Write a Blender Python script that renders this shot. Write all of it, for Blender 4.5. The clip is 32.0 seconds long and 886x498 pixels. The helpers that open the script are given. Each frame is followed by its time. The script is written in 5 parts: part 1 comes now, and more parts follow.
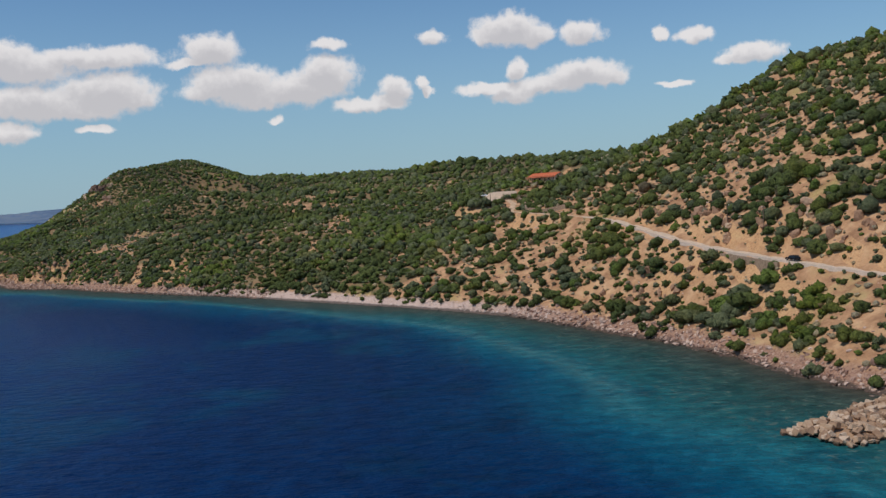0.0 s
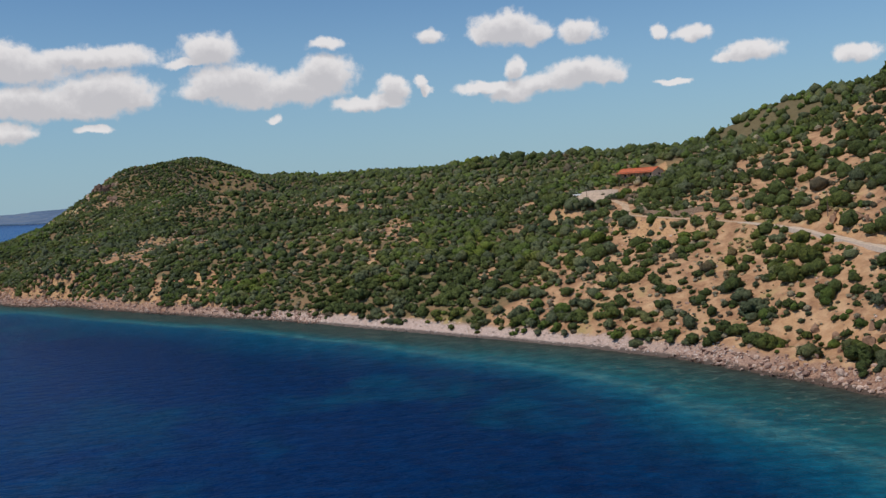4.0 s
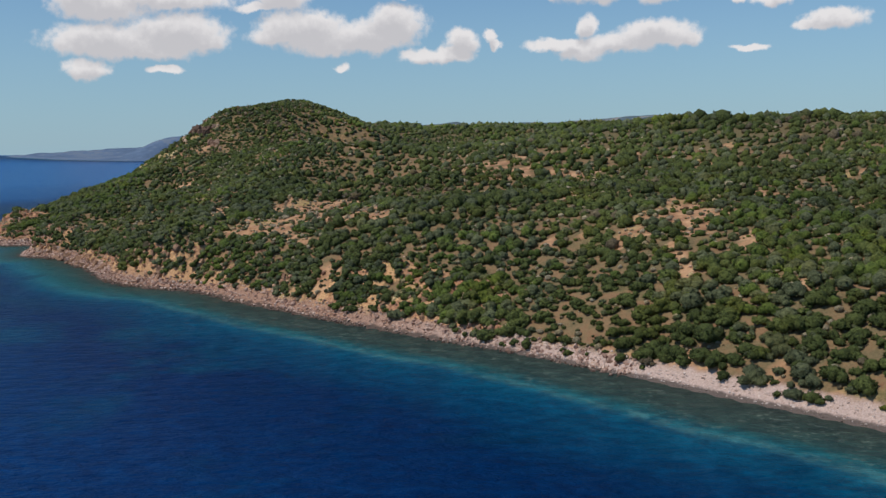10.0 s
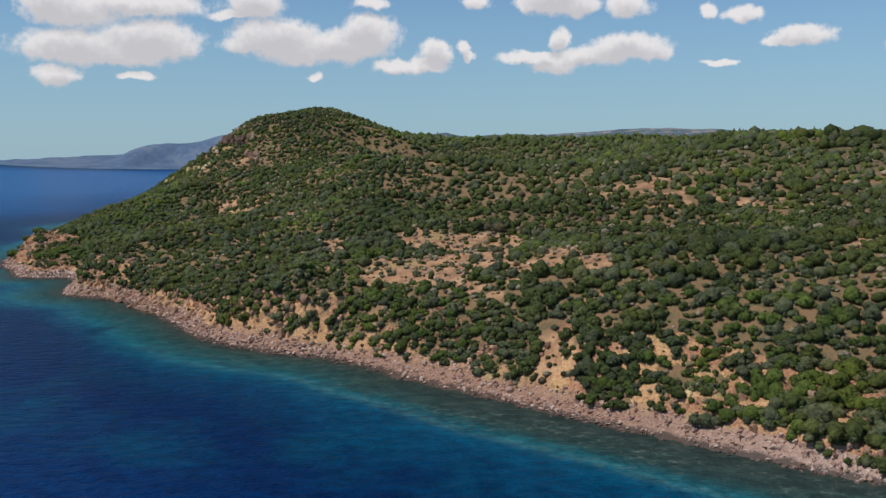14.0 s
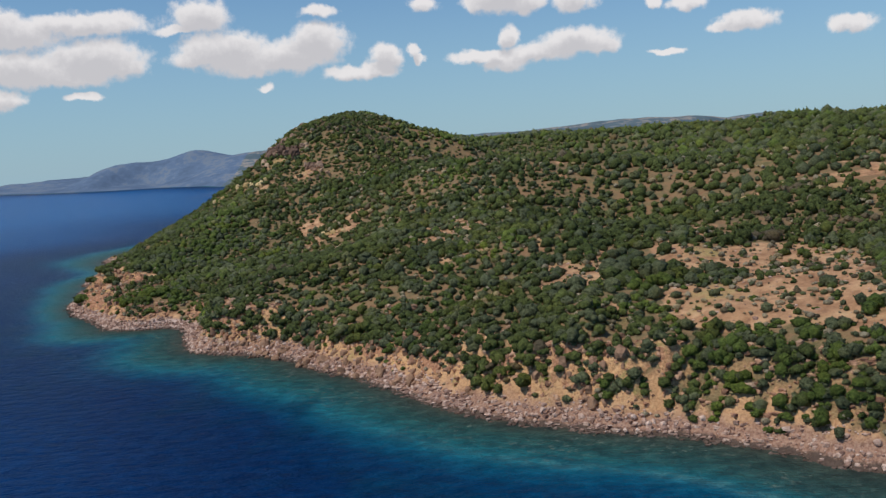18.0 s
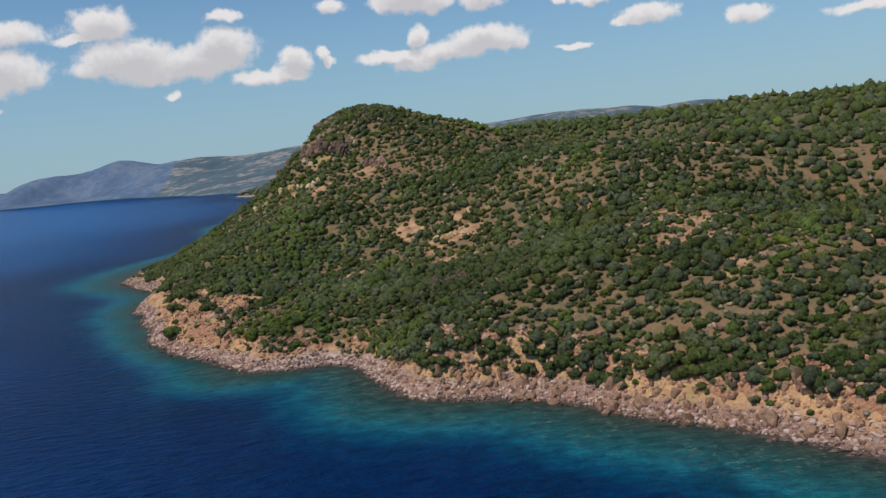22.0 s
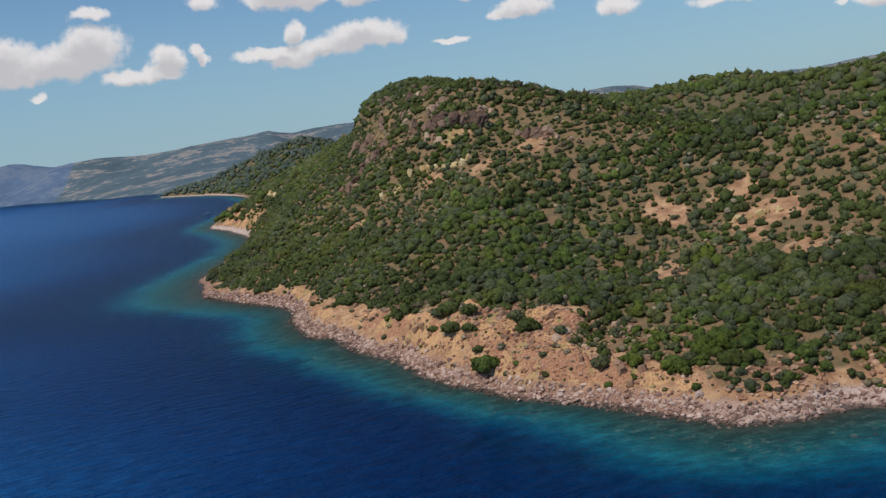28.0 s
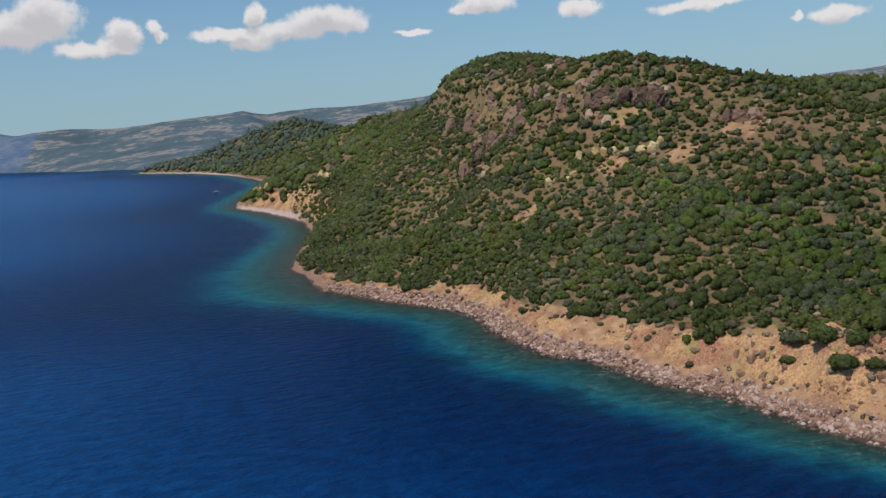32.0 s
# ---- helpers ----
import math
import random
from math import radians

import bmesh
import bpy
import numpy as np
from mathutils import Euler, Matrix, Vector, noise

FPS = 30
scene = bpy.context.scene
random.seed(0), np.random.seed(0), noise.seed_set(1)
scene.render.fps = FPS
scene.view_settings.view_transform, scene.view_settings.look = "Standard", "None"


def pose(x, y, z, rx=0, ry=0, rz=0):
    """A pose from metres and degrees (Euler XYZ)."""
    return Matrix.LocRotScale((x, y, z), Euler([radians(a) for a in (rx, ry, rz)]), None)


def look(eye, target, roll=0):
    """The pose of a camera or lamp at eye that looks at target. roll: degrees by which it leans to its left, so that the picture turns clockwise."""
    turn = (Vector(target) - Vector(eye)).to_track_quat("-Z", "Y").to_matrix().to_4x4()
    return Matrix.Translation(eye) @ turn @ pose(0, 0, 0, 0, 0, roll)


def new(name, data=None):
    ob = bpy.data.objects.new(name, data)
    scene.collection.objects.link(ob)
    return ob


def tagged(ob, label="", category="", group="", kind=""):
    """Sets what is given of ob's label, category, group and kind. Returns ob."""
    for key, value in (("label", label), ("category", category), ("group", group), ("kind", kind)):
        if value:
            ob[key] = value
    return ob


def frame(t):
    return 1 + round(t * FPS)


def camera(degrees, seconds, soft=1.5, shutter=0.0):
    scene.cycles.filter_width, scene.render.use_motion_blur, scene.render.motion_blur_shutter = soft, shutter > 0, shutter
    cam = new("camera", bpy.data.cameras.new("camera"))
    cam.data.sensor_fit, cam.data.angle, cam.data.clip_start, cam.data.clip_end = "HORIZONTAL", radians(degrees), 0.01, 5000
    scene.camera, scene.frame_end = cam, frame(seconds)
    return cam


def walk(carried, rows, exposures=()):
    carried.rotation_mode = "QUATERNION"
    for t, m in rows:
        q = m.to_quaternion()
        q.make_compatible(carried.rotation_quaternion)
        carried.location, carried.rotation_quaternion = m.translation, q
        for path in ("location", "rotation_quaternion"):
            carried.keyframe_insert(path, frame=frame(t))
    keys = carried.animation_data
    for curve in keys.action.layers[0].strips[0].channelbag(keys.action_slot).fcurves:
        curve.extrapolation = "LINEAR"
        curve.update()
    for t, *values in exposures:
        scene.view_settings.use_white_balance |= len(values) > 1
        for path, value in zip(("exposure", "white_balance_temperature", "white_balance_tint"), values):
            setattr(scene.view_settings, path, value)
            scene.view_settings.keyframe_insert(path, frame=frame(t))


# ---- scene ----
cam = camera(51.0, 32.0, soft=1.4)
METRES, EYE, TILT, LEAN, TURN = 900.0, 44.55, -3.590, 3.748, -0.039
ROWS = [
    (0.0, 0.0, 0.0, 0.0, 0.0, 0.0, -0.0),
    (0.5, -0.0052, 0.0112, 0.0004, -0.0, -0.0, 0.0),
    (1.0, -0.0101, 0.0218, 0.0008, -0.01, -0.01, 0.02),
    (1.5, -0.0149, 0.0327, 0.0014, -0.01, -0.01, 0.03),
    (2.0, -0.0202, 0.0448, 0.002, -0.02, -0.03, 0.08),
    (2.5, -0.0251, 0.0562, 0.0029, -0.03, -0.03, 0.11),
    (3.0, -0.0305, 0.0686, 0.0038, -0.04, -0.05, 0.17),
    (3.5, -0.0355, 0.0802, 0.0047, -0.05, -0.06, 0.21),
    (5.5, -0.0575, 0.1297, 0.0091, 0.07, -0.36, -0.13),
    (6.0, -0.0639, 0.143, 0.0099, 0.65, -0.93, -0.08),
    (6.5, -0.07, 0.1553, 0.0108, 1.32, -1.45, -0.17),
    (7.0, -0.0777, 0.1696, 0.0117, 2.0, -1.88, -0.56),
    (7.5, -0.0847, 0.1819, 0.0125, 2.54, -2.21, -0.99),
    (8.0, -0.0921, 0.194, 0.0133, 2.94, -2.43, -1.46),
    (8.5, -0.0993, 0.2049, 0.0138, 3.2, -2.56, -1.88),
    (9.0, -0.1088, 0.219, 0.0146, 3.43, -2.73, -2.33),
    (9.5, -0.1174, 0.2307, 0.0153, 3.54, -2.82, -2.65),
    (10.0, -0.127, 0.2434, 0.0159, 3.63, -2.89, -2.96),
    (10.5, -0.1363, 0.2549, 0.0166, 3.72, -2.97, -3.19),
    (11.0, -0.1466, 0.2673, 0.0173, 3.76, -3.02, -3.4),
    (11.5, -0.1574, 0.2796, 0.018, 3.76, -3.03, -3.62),
    (12.0, -0.1684, 0.2914, 0.0187, 3.6, -2.9, -3.82),
    (12.5, -0.179, 0.3023, 0.0192, 3.16, -2.68, -4.0),
    (13.0, -0.1899, 0.3129, 0.0197, 2.61, -2.43, -4.03),
    (13.5, -0.2019, 0.3242, 0.0203, 2.22, -2.26, -3.85),
    (15.5, -0.249, 0.3663, 0.0218, 0.67, -1.96, -2.23),
    (16.0, -0.262, 0.3771, 0.022, 0.23, -1.91, -1.57),
    (16.5, -0.2741, 0.387, 0.0221, -0.04, -1.9, -1.0),
    (17.0, -0.2874, 0.3977, 0.0223, -0.17, -1.89, -0.6),
    (17.5, -0.2998, 0.4076, 0.0223, -0.32, -1.9, -0.3),
    (18.0, -0.3133, 0.4183, 0.0224, -0.53, -1.93, -0.02),
    (18.5, -0.3259, 0.4282, 0.0225, -0.96, -1.93, 0.18),
    (19.0, -0.3396, 0.4389, 0.0226, -1.53, -1.92, 0.46),
    (19.5, -0.3532, 0.4497, 0.0227, -2.16, -1.9, 0.78),
    (20.0, -0.3658, 0.4596, 0.0229, -2.83, -1.91, 1.04),
    (20.5, -0.3785, 0.4695, 0.023, -3.5, -1.93, 1.34),
    (21.0, -0.3921, 0.4806, 0.0233, -4.22, -1.99, 1.73),
    (21.5, -0.4047, 0.4907, 0.0233, -4.85, -2.03, 2.15),
    (22.0, -0.4192, 0.5028, 0.0236, -5.58, -2.03, 2.65),
    (22.5, -0.4305, 0.5125, 0.0238, -6.16, -2.05, 3.04),
    (23.0, -0.4437, 0.5241, 0.0241, -6.82, -2.1, 3.56),
    (23.5, -0.4558, 0.535, 0.0245, -7.43, -2.13, 3.95),
    (24.0, -0.4687, 0.547, 0.0248, -8.08, -2.13, 4.25),
    (24.5, -0.4815, 0.559, 0.0252, -8.73, -2.1, 4.33),
    (25.0, -0.4943, 0.5712, 0.0255, -9.42, -2.13, 4.49),
    (25.5, -0.5049, 0.5815, 0.0257, -9.98, -2.15, 4.66),
    (27.5, -0.5517, 0.6287, 0.0272, -12.15, -2.64, 5.28),
    (28.0, -0.5633, 0.6415, 0.0274, -12.67, -2.77, 4.73),
    (28.5, -0.5738, 0.6534, 0.0275, -13.16, -2.84, 4.1),
    (29.0, -0.5849, 0.6663, 0.0279, -13.68, -2.93, 3.51),
    (29.5, -0.595, 0.6783, 0.0282, -14.14, -2.97, 3.06),
    (30.0, -0.6064, 0.6929, 0.0284, -14.62, -3.03, 2.54),
    (30.5, -0.6153, 0.7042, 0.0289, -14.9, -3.12, 2.26),
    (31.0, -0.6254, 0.7177, 0.0292, -15.18, -3.2, 1.89),
    (31.5, -0.6352, 0.7314, 0.0297, -15.35, -3.27, 1.74),
    (32.0, -0.6449, 0.7453, 0.0299, -15.54, -3.36, 1.75),
]
walk(cam, [(t, pose(0, 0, EYE, TILT, LEAN, TURN) @ pose(METRES * x, METRES * y, METRES * z, 90 + pitch, roll, yaw)) for t, x, y, z, yaw, pitch, roll in ROWS],
     exposures=[(0.0, -0.34), (10.0, -0.3), (17.0, -0.27), (24.0, -0.33), (32.0, -0.36)])

# ------------------------------------------------------------------ sky, sun, exposure
SUN_AZIMUTH, SUN_HEIGHT = -118.0, 56.0   # degrees clockwise from +y, and above the horizon
# fair-weather clouds: azimuth, elevation, half width, half height in degrees
CLOUDS_LEFT = [(-24.5, 8.7, 1.8, 1.1), (-24.4, 4.8, 1.4, 0.6), (-23.5, 6.4, 3.1, 1.0), (-23.4, 8.3, 2.6, 1.0), (-21.5, 6.1, 4.4, 0.7),
               (-20.1, 4.8, 1.0, 0.3), (-19.8, 8.8, 4.0, 0.7), (-19.3, 6.9, 2.9, 1.2), (-17.8, 6.5, 1.5, 0.7), (-14.7, 8.4, 1.3, 0.3),
               (-13.5, 6.8, 2.0, 0.6), (-13.2, 9.1, 1.8, 1.0), (-12.0, 7.1, 2.9, 1.2), (-10.7, 6.4, 2.2, 0.8), (-9.8, 4.9, 0.5, 0.3), (-8.2, 6.7, 2.9, 1.0),
               (-6.5, 7.4, 1.9, 1.2), (-6.4, 9.2, 1.1, 0.4), (-4.7, 5.5, 1.5, 0.5), (-3.3, 5.6, 1.5, 0.5), (-2.5, 6.4, 1.0, 0.7), (-0.7, 6.6, 0.5, 0.4)]
CLOUDS_RIGHT = [(-0.4, 6.1, 0.4, 0.3), (-0.1, 9.3, 1.0, 0.5), (3.4, 6.0, 2.2, 0.4), (3.4, 9.1, 1.5, 0.5), (4.6, 9.4, 2.2, 1.0), (4.8, 5.6, 1.5, 0.6),
                (5.0, 7.0, 0.6, 0.7), (6.1, 9.0, 1.3, 0.7), (6.8, 6.0, 2.2, 0.6), (9.0, 6.5, 2.5, 0.8), (9.0, 8.9, 1.4, 0.7), (10.5, 6.1, 1.3, 0.5),
                (13.7, 8.4, 0.7, 0.4), (14.3, 5.4, 1.0, 0.2), (15.6, 8.1, 1.1, 0.5), (17.7, 6.5, 1.1, 0.3), (18.8, 6.8, 1.8, 0.6), (24.4, 6.0, 1.4, 0.5),
                (31.1, 5.5, 2.7, 0.4), (36.4, 4.3, 0.3, 0.3), (38.5, 4.2, 1.5, 0.5)]


class Nodes:
    """A short hand for node trees."""

    def __init__(self, tree):
        self.tree = tree
        tree.nodes.clear()

    def add(self, kind, inputs=(), **settings):
        n = self.tree.nodes.new(kind)
        for k, v in settings.items():
            setattr(n, k, v)
        for k, v in dict(inputs).items():
            if isinstance(v, bpy.types.NodeSocket):
                self.tree.links.new(v, n.inputs[k])
            else:
                n.inputs[k].default_value = v
        return n

    def math(self, op, a, b=0.0, c=0.0, clamp=False):
        return self.add("ShaderNodeMath", {0: a, 1: b, 2: c}, operation=op, use_clamp=clamp).outputs[0]

    def vec(self, op, a, b=(0, 0, 0)):
        n = self.add("ShaderNodeVectorMath", {0: a, 1: b}, operation=op)
        return n.outputs["Value"] if op in ("LENGTH", "DOT_PRODUCT") else n.outputs[0]

    def noise(self, vector, scale, detail=4.0, rough=0.55, kind="FBM"):
        return self.add("ShaderNodeTexNoise", {"Vector": vector, "Scale": scale, "Detail": detail, "Roughness": rough}, noise_dimensions="3D").outputs[0]

    def ramp(self, fac, stops, mode="LINEAR"):
        n = self.add("ShaderNodeValToRGB", {0: fac})
        n.color_ramp.interpolation = mode
        e = n.color_ramp.elements
        while len(e) < len(stops):
            e.new(0.5)
        for el, (p, c) in zip(e, stops):
            el.position, el.color = p, (*c, 1) if len(c) == 3 else c
        return n.outputs[0]

    def mix(self, fac, a, b, mode="MIX"):
        n = self.add("ShaderNodeMix", {0: fac, 6: (*a, 1) if isinstance(a, tuple) else a, 7: (*b, 1) if isinstance(b, tuple) else b}, data_type="RGBA", blend_type=mode)
        return n.outputs[2]

    def step(self, v, lo, hi):
        return self.add("ShaderNodeMapRange", {0: v, 1: lo, 2: hi, 3: 0.0, 4: 1.0}, interpolation_type="SMOOTHSTEP").outputs[0]


def make_world():
    world = bpy.data.worlds.new("sky")
    scene.world = world
    world.use_nodes = True
    n = Nodes(world.node_tree)
    way = n.add("ShaderNodeTexCoord").outputs["Generated"]
    xyz = n.add("ShaderNodeSeparateXYZ", {0: way})
    x, y, z = xyz.outputs
    up = n.math("MAXIMUM", z, 0.012)
    lifted = n.add("ShaderNodeCombineXYZ", {0: x, 1: y, 2: up}).outputs[0]
    sky = n.add("ShaderNodeTexSky", {"Vector": lifted}, sky_type="NISHITA", sun_disc=False, sun_elevation=radians(SUN_HEIGHT), sun_rotation=radians(SUN_AZIMUTH),
                air_density=1.0, dust_density=0.1, ozone_density=1.5, altitude=50.0).outputs[0]
    deg = 180 / math.pi
    az = n.math("MULTIPLY", n.math("ARCTAN2", x, y), deg)
    el = n.math("MULTIPLY", n.math("ARCSINE", z), deg)
    flat = n.add("ShaderNodeCombineXYZ", {0: az, 1: el, 2: 0.0}).outputs[0]
    puff = n.add("ShaderNodeTexNoise", {"Vector": flat, "Scale": 0.75, "Detail": 5.0, "Roughness": 0.5}, noise_dimensions="2D").outputs["Color"]
    warp = n.vec("MULTIPLY", n.vec("SUBTRACT", puff, (0.5, 0.5, 0.5)), (1.2, 0.8, 0.0))
    spot = n.vec("ADD", flat, warp)
    above = n.vec("ADD", spot, (0.0, 0.6, 0.0))

    def nearest(point):
        best = None
        for ca, ce, ra, re in CLOUDS_LEFT + CLOUDS_RIGHT:
            r = n.vec("LENGTH", n.vec("MULTIPLY", n.vec("SUBTRACT", point, (ca, ce, 0)), (1 / ra, 1 / re, 0)))
            best = r if best is None else n.math("SMOOTH_MIN", best, r, 0.25)
        return best

    fine = n.add("ShaderNodeTexNoise", {"Vector": flat, "Scale": 2.2, "Detail": 5.0, "Roughness": 0.55}, noise_dimensions="2D").outputs[0]
    body = n.math("SUBTRACT", n.math("ADD", nearest(spot), n.math("MULTIPLY", fine, 0.5)), 0.25)
    mask = n.math("SUBTRACT", 1.0, n.step(body, 0.66, 1.2))
    under = n.math("SUBTRACT", 1.0, n.step(n.math("ADD", nearest(above), n.math("MULTIPLY", n.math("SUBTRACT", fine, 0.5), 0.5)), 0.35, 1.25))
    white = n.mix(under, (9.9, 9.55, 9.55), (7.0, 6.8, 7.05))
    clear = n.mix(1.0, sky, (0.73, 0.975, 1.17), "MULTIPLY")
    hue = n.mix(n.math("MULTIPLY", n.math("SUBTRACT", 1.0, n.step(el, -3.0, 15.0)), 0.82), clear, (3.25, 5.1, 6.7))
    both = n.mix(n.math("MULTIPLY", mask, 0.94), hue, white)
    bg = n.add("ShaderNodeBackground", {0: both, 1: 0.1})
    n.tree.links.new(bg.outputs[0], n.add("ShaderNodeOutputWorld").inputs[0])


make_world()
az, el = radians(SUN_AZIMUTH), radians(SUN_HEIGHT)
sun = new("sun", bpy.data.lights.new("sun", "SUN"))
sun.data.energy, sun.data.angle, sun.data.color = 3.6, radians(0.53), (1.0, 0.95, 0.87)
sun.matrix_world = look((math.sin(az) * math.cos(el) * 900, math.cos(az) * math.cos(el) * 900, math.sin(el) * 900), (0, 0, 0))

# ------------------------------------------------------------------ materials
def material(name):
    m = bpy.data.materials.new(name)
    m.use_nodes = True
    return m, Nodes(m.node_tree)


def finish(n, color, rough=0.9, normal=None, spec=0.3, **more):
    ins = {"Base Color": (*color, 1) if isinstance(color, tuple) else color, "Roughness": rough, "Specular IOR Level": spec}
    ins.update(more)
    if normal is not None:
        ins["Normal"] = normal
    b = n.add("ShaderNodeBsdfPrincipled", ins)
    n.tree.links.new(b.outputs[0], n.add("ShaderNodeOutputMaterial").inputs[0])
    return b


def bump(n, h, strength, distance):
    return n.add("ShaderNodeBump", {"Height": h, "Strength": strength, "Distance": distance}).outputs[0]


def place(n):
    return n.add("ShaderNodeNewGeometry").outputs["Position"]


def ground_material(name="dry_ground", eroded=False):
    m, n = material(name)
    p = place(n)
    shore = n.add("ShaderNodeAttribute", attribute_name="shore").outputs["Fac"]
    pale = n.add("ShaderNodeAttribute", attribute_name="pebbly").outputs["Fac"]
    green = n.add("ShaderNodeAttribute", attribute_name="green").outputs["Fac"]
    normal = n.add("ShaderNodeSeparateXYZ", {0: n.add("ShaderNodeNewGeometry").outputs["True Normal"]}).outputs[2]
    big, mid, fine = n.noise(p, 0.035, 4), n.noise(p, 0.22, 5, 0.6), n.noise(p, 1.7, 5, 0.65)
    soil = n.ramp(mid, [(0.28, (0.27, 0.135, 0.073)), (0.5, (0.5, 0.28, 0.15)), (0.72, (0.68, 0.43, 0.245))])
    soil = n.mix(n.math("MULTIPLY", n.step(fine, 0.5, 0.72), 0.45), soil, (0.25, 0.15, 0.09))
    grass = n.ramp(fine, [(0.3, (0.27, 0.195, 0.07)), (0.7, (0.54, 0.4, 0.17))])
    scrub = n.ramp(fine, [(0.3, (0.05, 0.055, 0.025)), (0.7, (0.18, 0.155, 0.075))])
    c = n.mix(n.step(n.math("ADD", n.math("MULTIPLY", big, 0.6), n.math("MULTIPLY", n.noise(p, 0.11, 4, 0.6), 0.4)), 0.53, 0.66), soil, grass)
    rock = n.ramp(fine, [(0.25, (0.13, 0.065, 0.045)), (0.5, (0.36, 0.205, 0.14)), (0.75, (0.54, 0.36, 0.255))])
    face = n.ramp(fine, [(0.25, (0.25, 0.12, 0.064)), (0.48, (0.62, 0.345, 0.165)), (0.75, (0.84, 0.56, 0.29))])
    steep = n.math("SUBTRACT", 1.0, n.step(n.math("ADD", normal, n.math("MULTIPLY", mid, 0.12)), 0.72, 0.86))
    c = n.mix(n.math("MULTIPLY", steep, 0.6), c, face)
    if eroded:
        # ochre clay with redder, stonier runs
        red = n.ramp(fine, [(0.25, (0.17, 0.075, 0.045)), (0.5, (0.46, 0.225, 0.125)), (0.75, (0.66, 0.38, 0.23))])
        c = n.mix(n.step(n.noise(p, 0.07, 4, 0.6), 0.47, 0.58), face, red)
        c = n.mix(n.step(n.noise(p, 0.16, 4, 0.65), 0.56, 0.66), c, grass)
    litter = n.step(n.math("ADD", green, n.math("MULTIPLY", n.math("SUBTRACT", mid, 0.5), 0.7)), 0.71, 1.08)
    c = n.mix(n.math("MULTIPLY", litter, 0.85), c, scrub)
    edge = n.math("ADD", shore, n.math("MULTIPLY", n.math("SUBTRACT", mid, 0.5), 5.0))
    c = n.mix(n.math("SUBTRACT", 1.0, n.step(edge, 2.6, 5.6)), c, rock)
    shingle = n.ramp(n.noise(p, 3.0, 5, 0.7), [(0.3, (0.44, 0.3, 0.24)), (0.7, (0.72, 0.55, 0.47))])
    c = n.mix(n.math("MULTIPLY", pale, n.math("SUBTRACT", 1.0, n.step(edge, 3.0, 5.4))), c, shingle)
    wet = n.math("SUBTRACT", 1.0, n.step(n.math("ADD", shore, n.math("MULTIPLY", fine, 1.2)), 0.6, 1.6))
    c = n.mix(n.math("MULTIPLY", wet, 0.8), c, (0.05, 0.042, 0.036))
    h = n.math("ADD", n.math("MULTIPLY", mid, 1.6), n.math("MULTIPLY", fine, 0.5))
    finish(n, c, 0.95, bump(n, h, 0.9, 0.95), 0.15)
    return m


def leaf_material(name, dark, light, per="Random Per Island"):
    m, n = material(name)
    p = place(n)
    if per == "Object":
        rnd = n.add("ShaderNodeObjectInfo").outputs["Random"]
    else:
        rnd = n.add("ShaderNodeNewGeometry").outputs["Random Per Island"]
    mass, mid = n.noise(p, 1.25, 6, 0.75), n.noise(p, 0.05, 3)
    # same noise as the bump: shade between leaf masses painted as darker colour
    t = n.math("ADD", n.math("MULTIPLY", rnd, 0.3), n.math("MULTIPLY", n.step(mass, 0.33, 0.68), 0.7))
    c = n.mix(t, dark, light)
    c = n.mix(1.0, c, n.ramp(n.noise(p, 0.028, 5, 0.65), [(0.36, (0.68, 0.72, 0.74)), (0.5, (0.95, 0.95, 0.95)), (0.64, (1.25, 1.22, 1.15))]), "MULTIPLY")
    warm = n.mix(1.0, c, (1.14, 1.03, 0.75), "MULTIPLY")
    c = n.mix(n.step(mid, 0.5, 0.66), c, warm)
    h = n.math("ADD", mass, n.math("MULTIPLY", n.noise(p, 3.6, 3, 0.7), 0.4))
    finish(n, c, 0.75, bump(n, h, 1.0, 1.0), 0.15)
    return m


def rock_material(name, dark, mid_c, light, per="Object"):
    m, n = material(name)
    p = place(n)
    rnd = n.add("ShaderNodeObjectInfo").outputs["Random"] if per == "Object" else n.add("ShaderNodeNewGeometry").outputs["Random Per Island"]
    a, b = n.noise(p, 1.1, 5, 0.6), n.noise(p, 6.0, 4, 0.65)
    t = n.math("ADD", n.math("MULTIPLY", rnd, 0.5), n.math("MULTIPLY", a, 0.55))
    c = n.ramp(t, [(0.2, dark), (0.5, mid_c), (0.8, light)])
    low = n.math("ADD", n.add("ShaderNodeSeparateXYZ", {0: p}).outputs[2], n.math("MULTIPLY", n.math("SUBTRACT", a, 0.5), 0.7))
    c = n.mix(n.math("MULTIPLY", n.math("SUBTRACT", 1.0, n.step(low, 0.25, 0.6)), 0.75), c, (0.05, 0.036, 0.028))
    finish(n, c, 0.92, bump(n, n.math("ADD", a, n.math("MULTIPLY", b, 0.4)), 0.8, 0.3), 0.2)
    return m


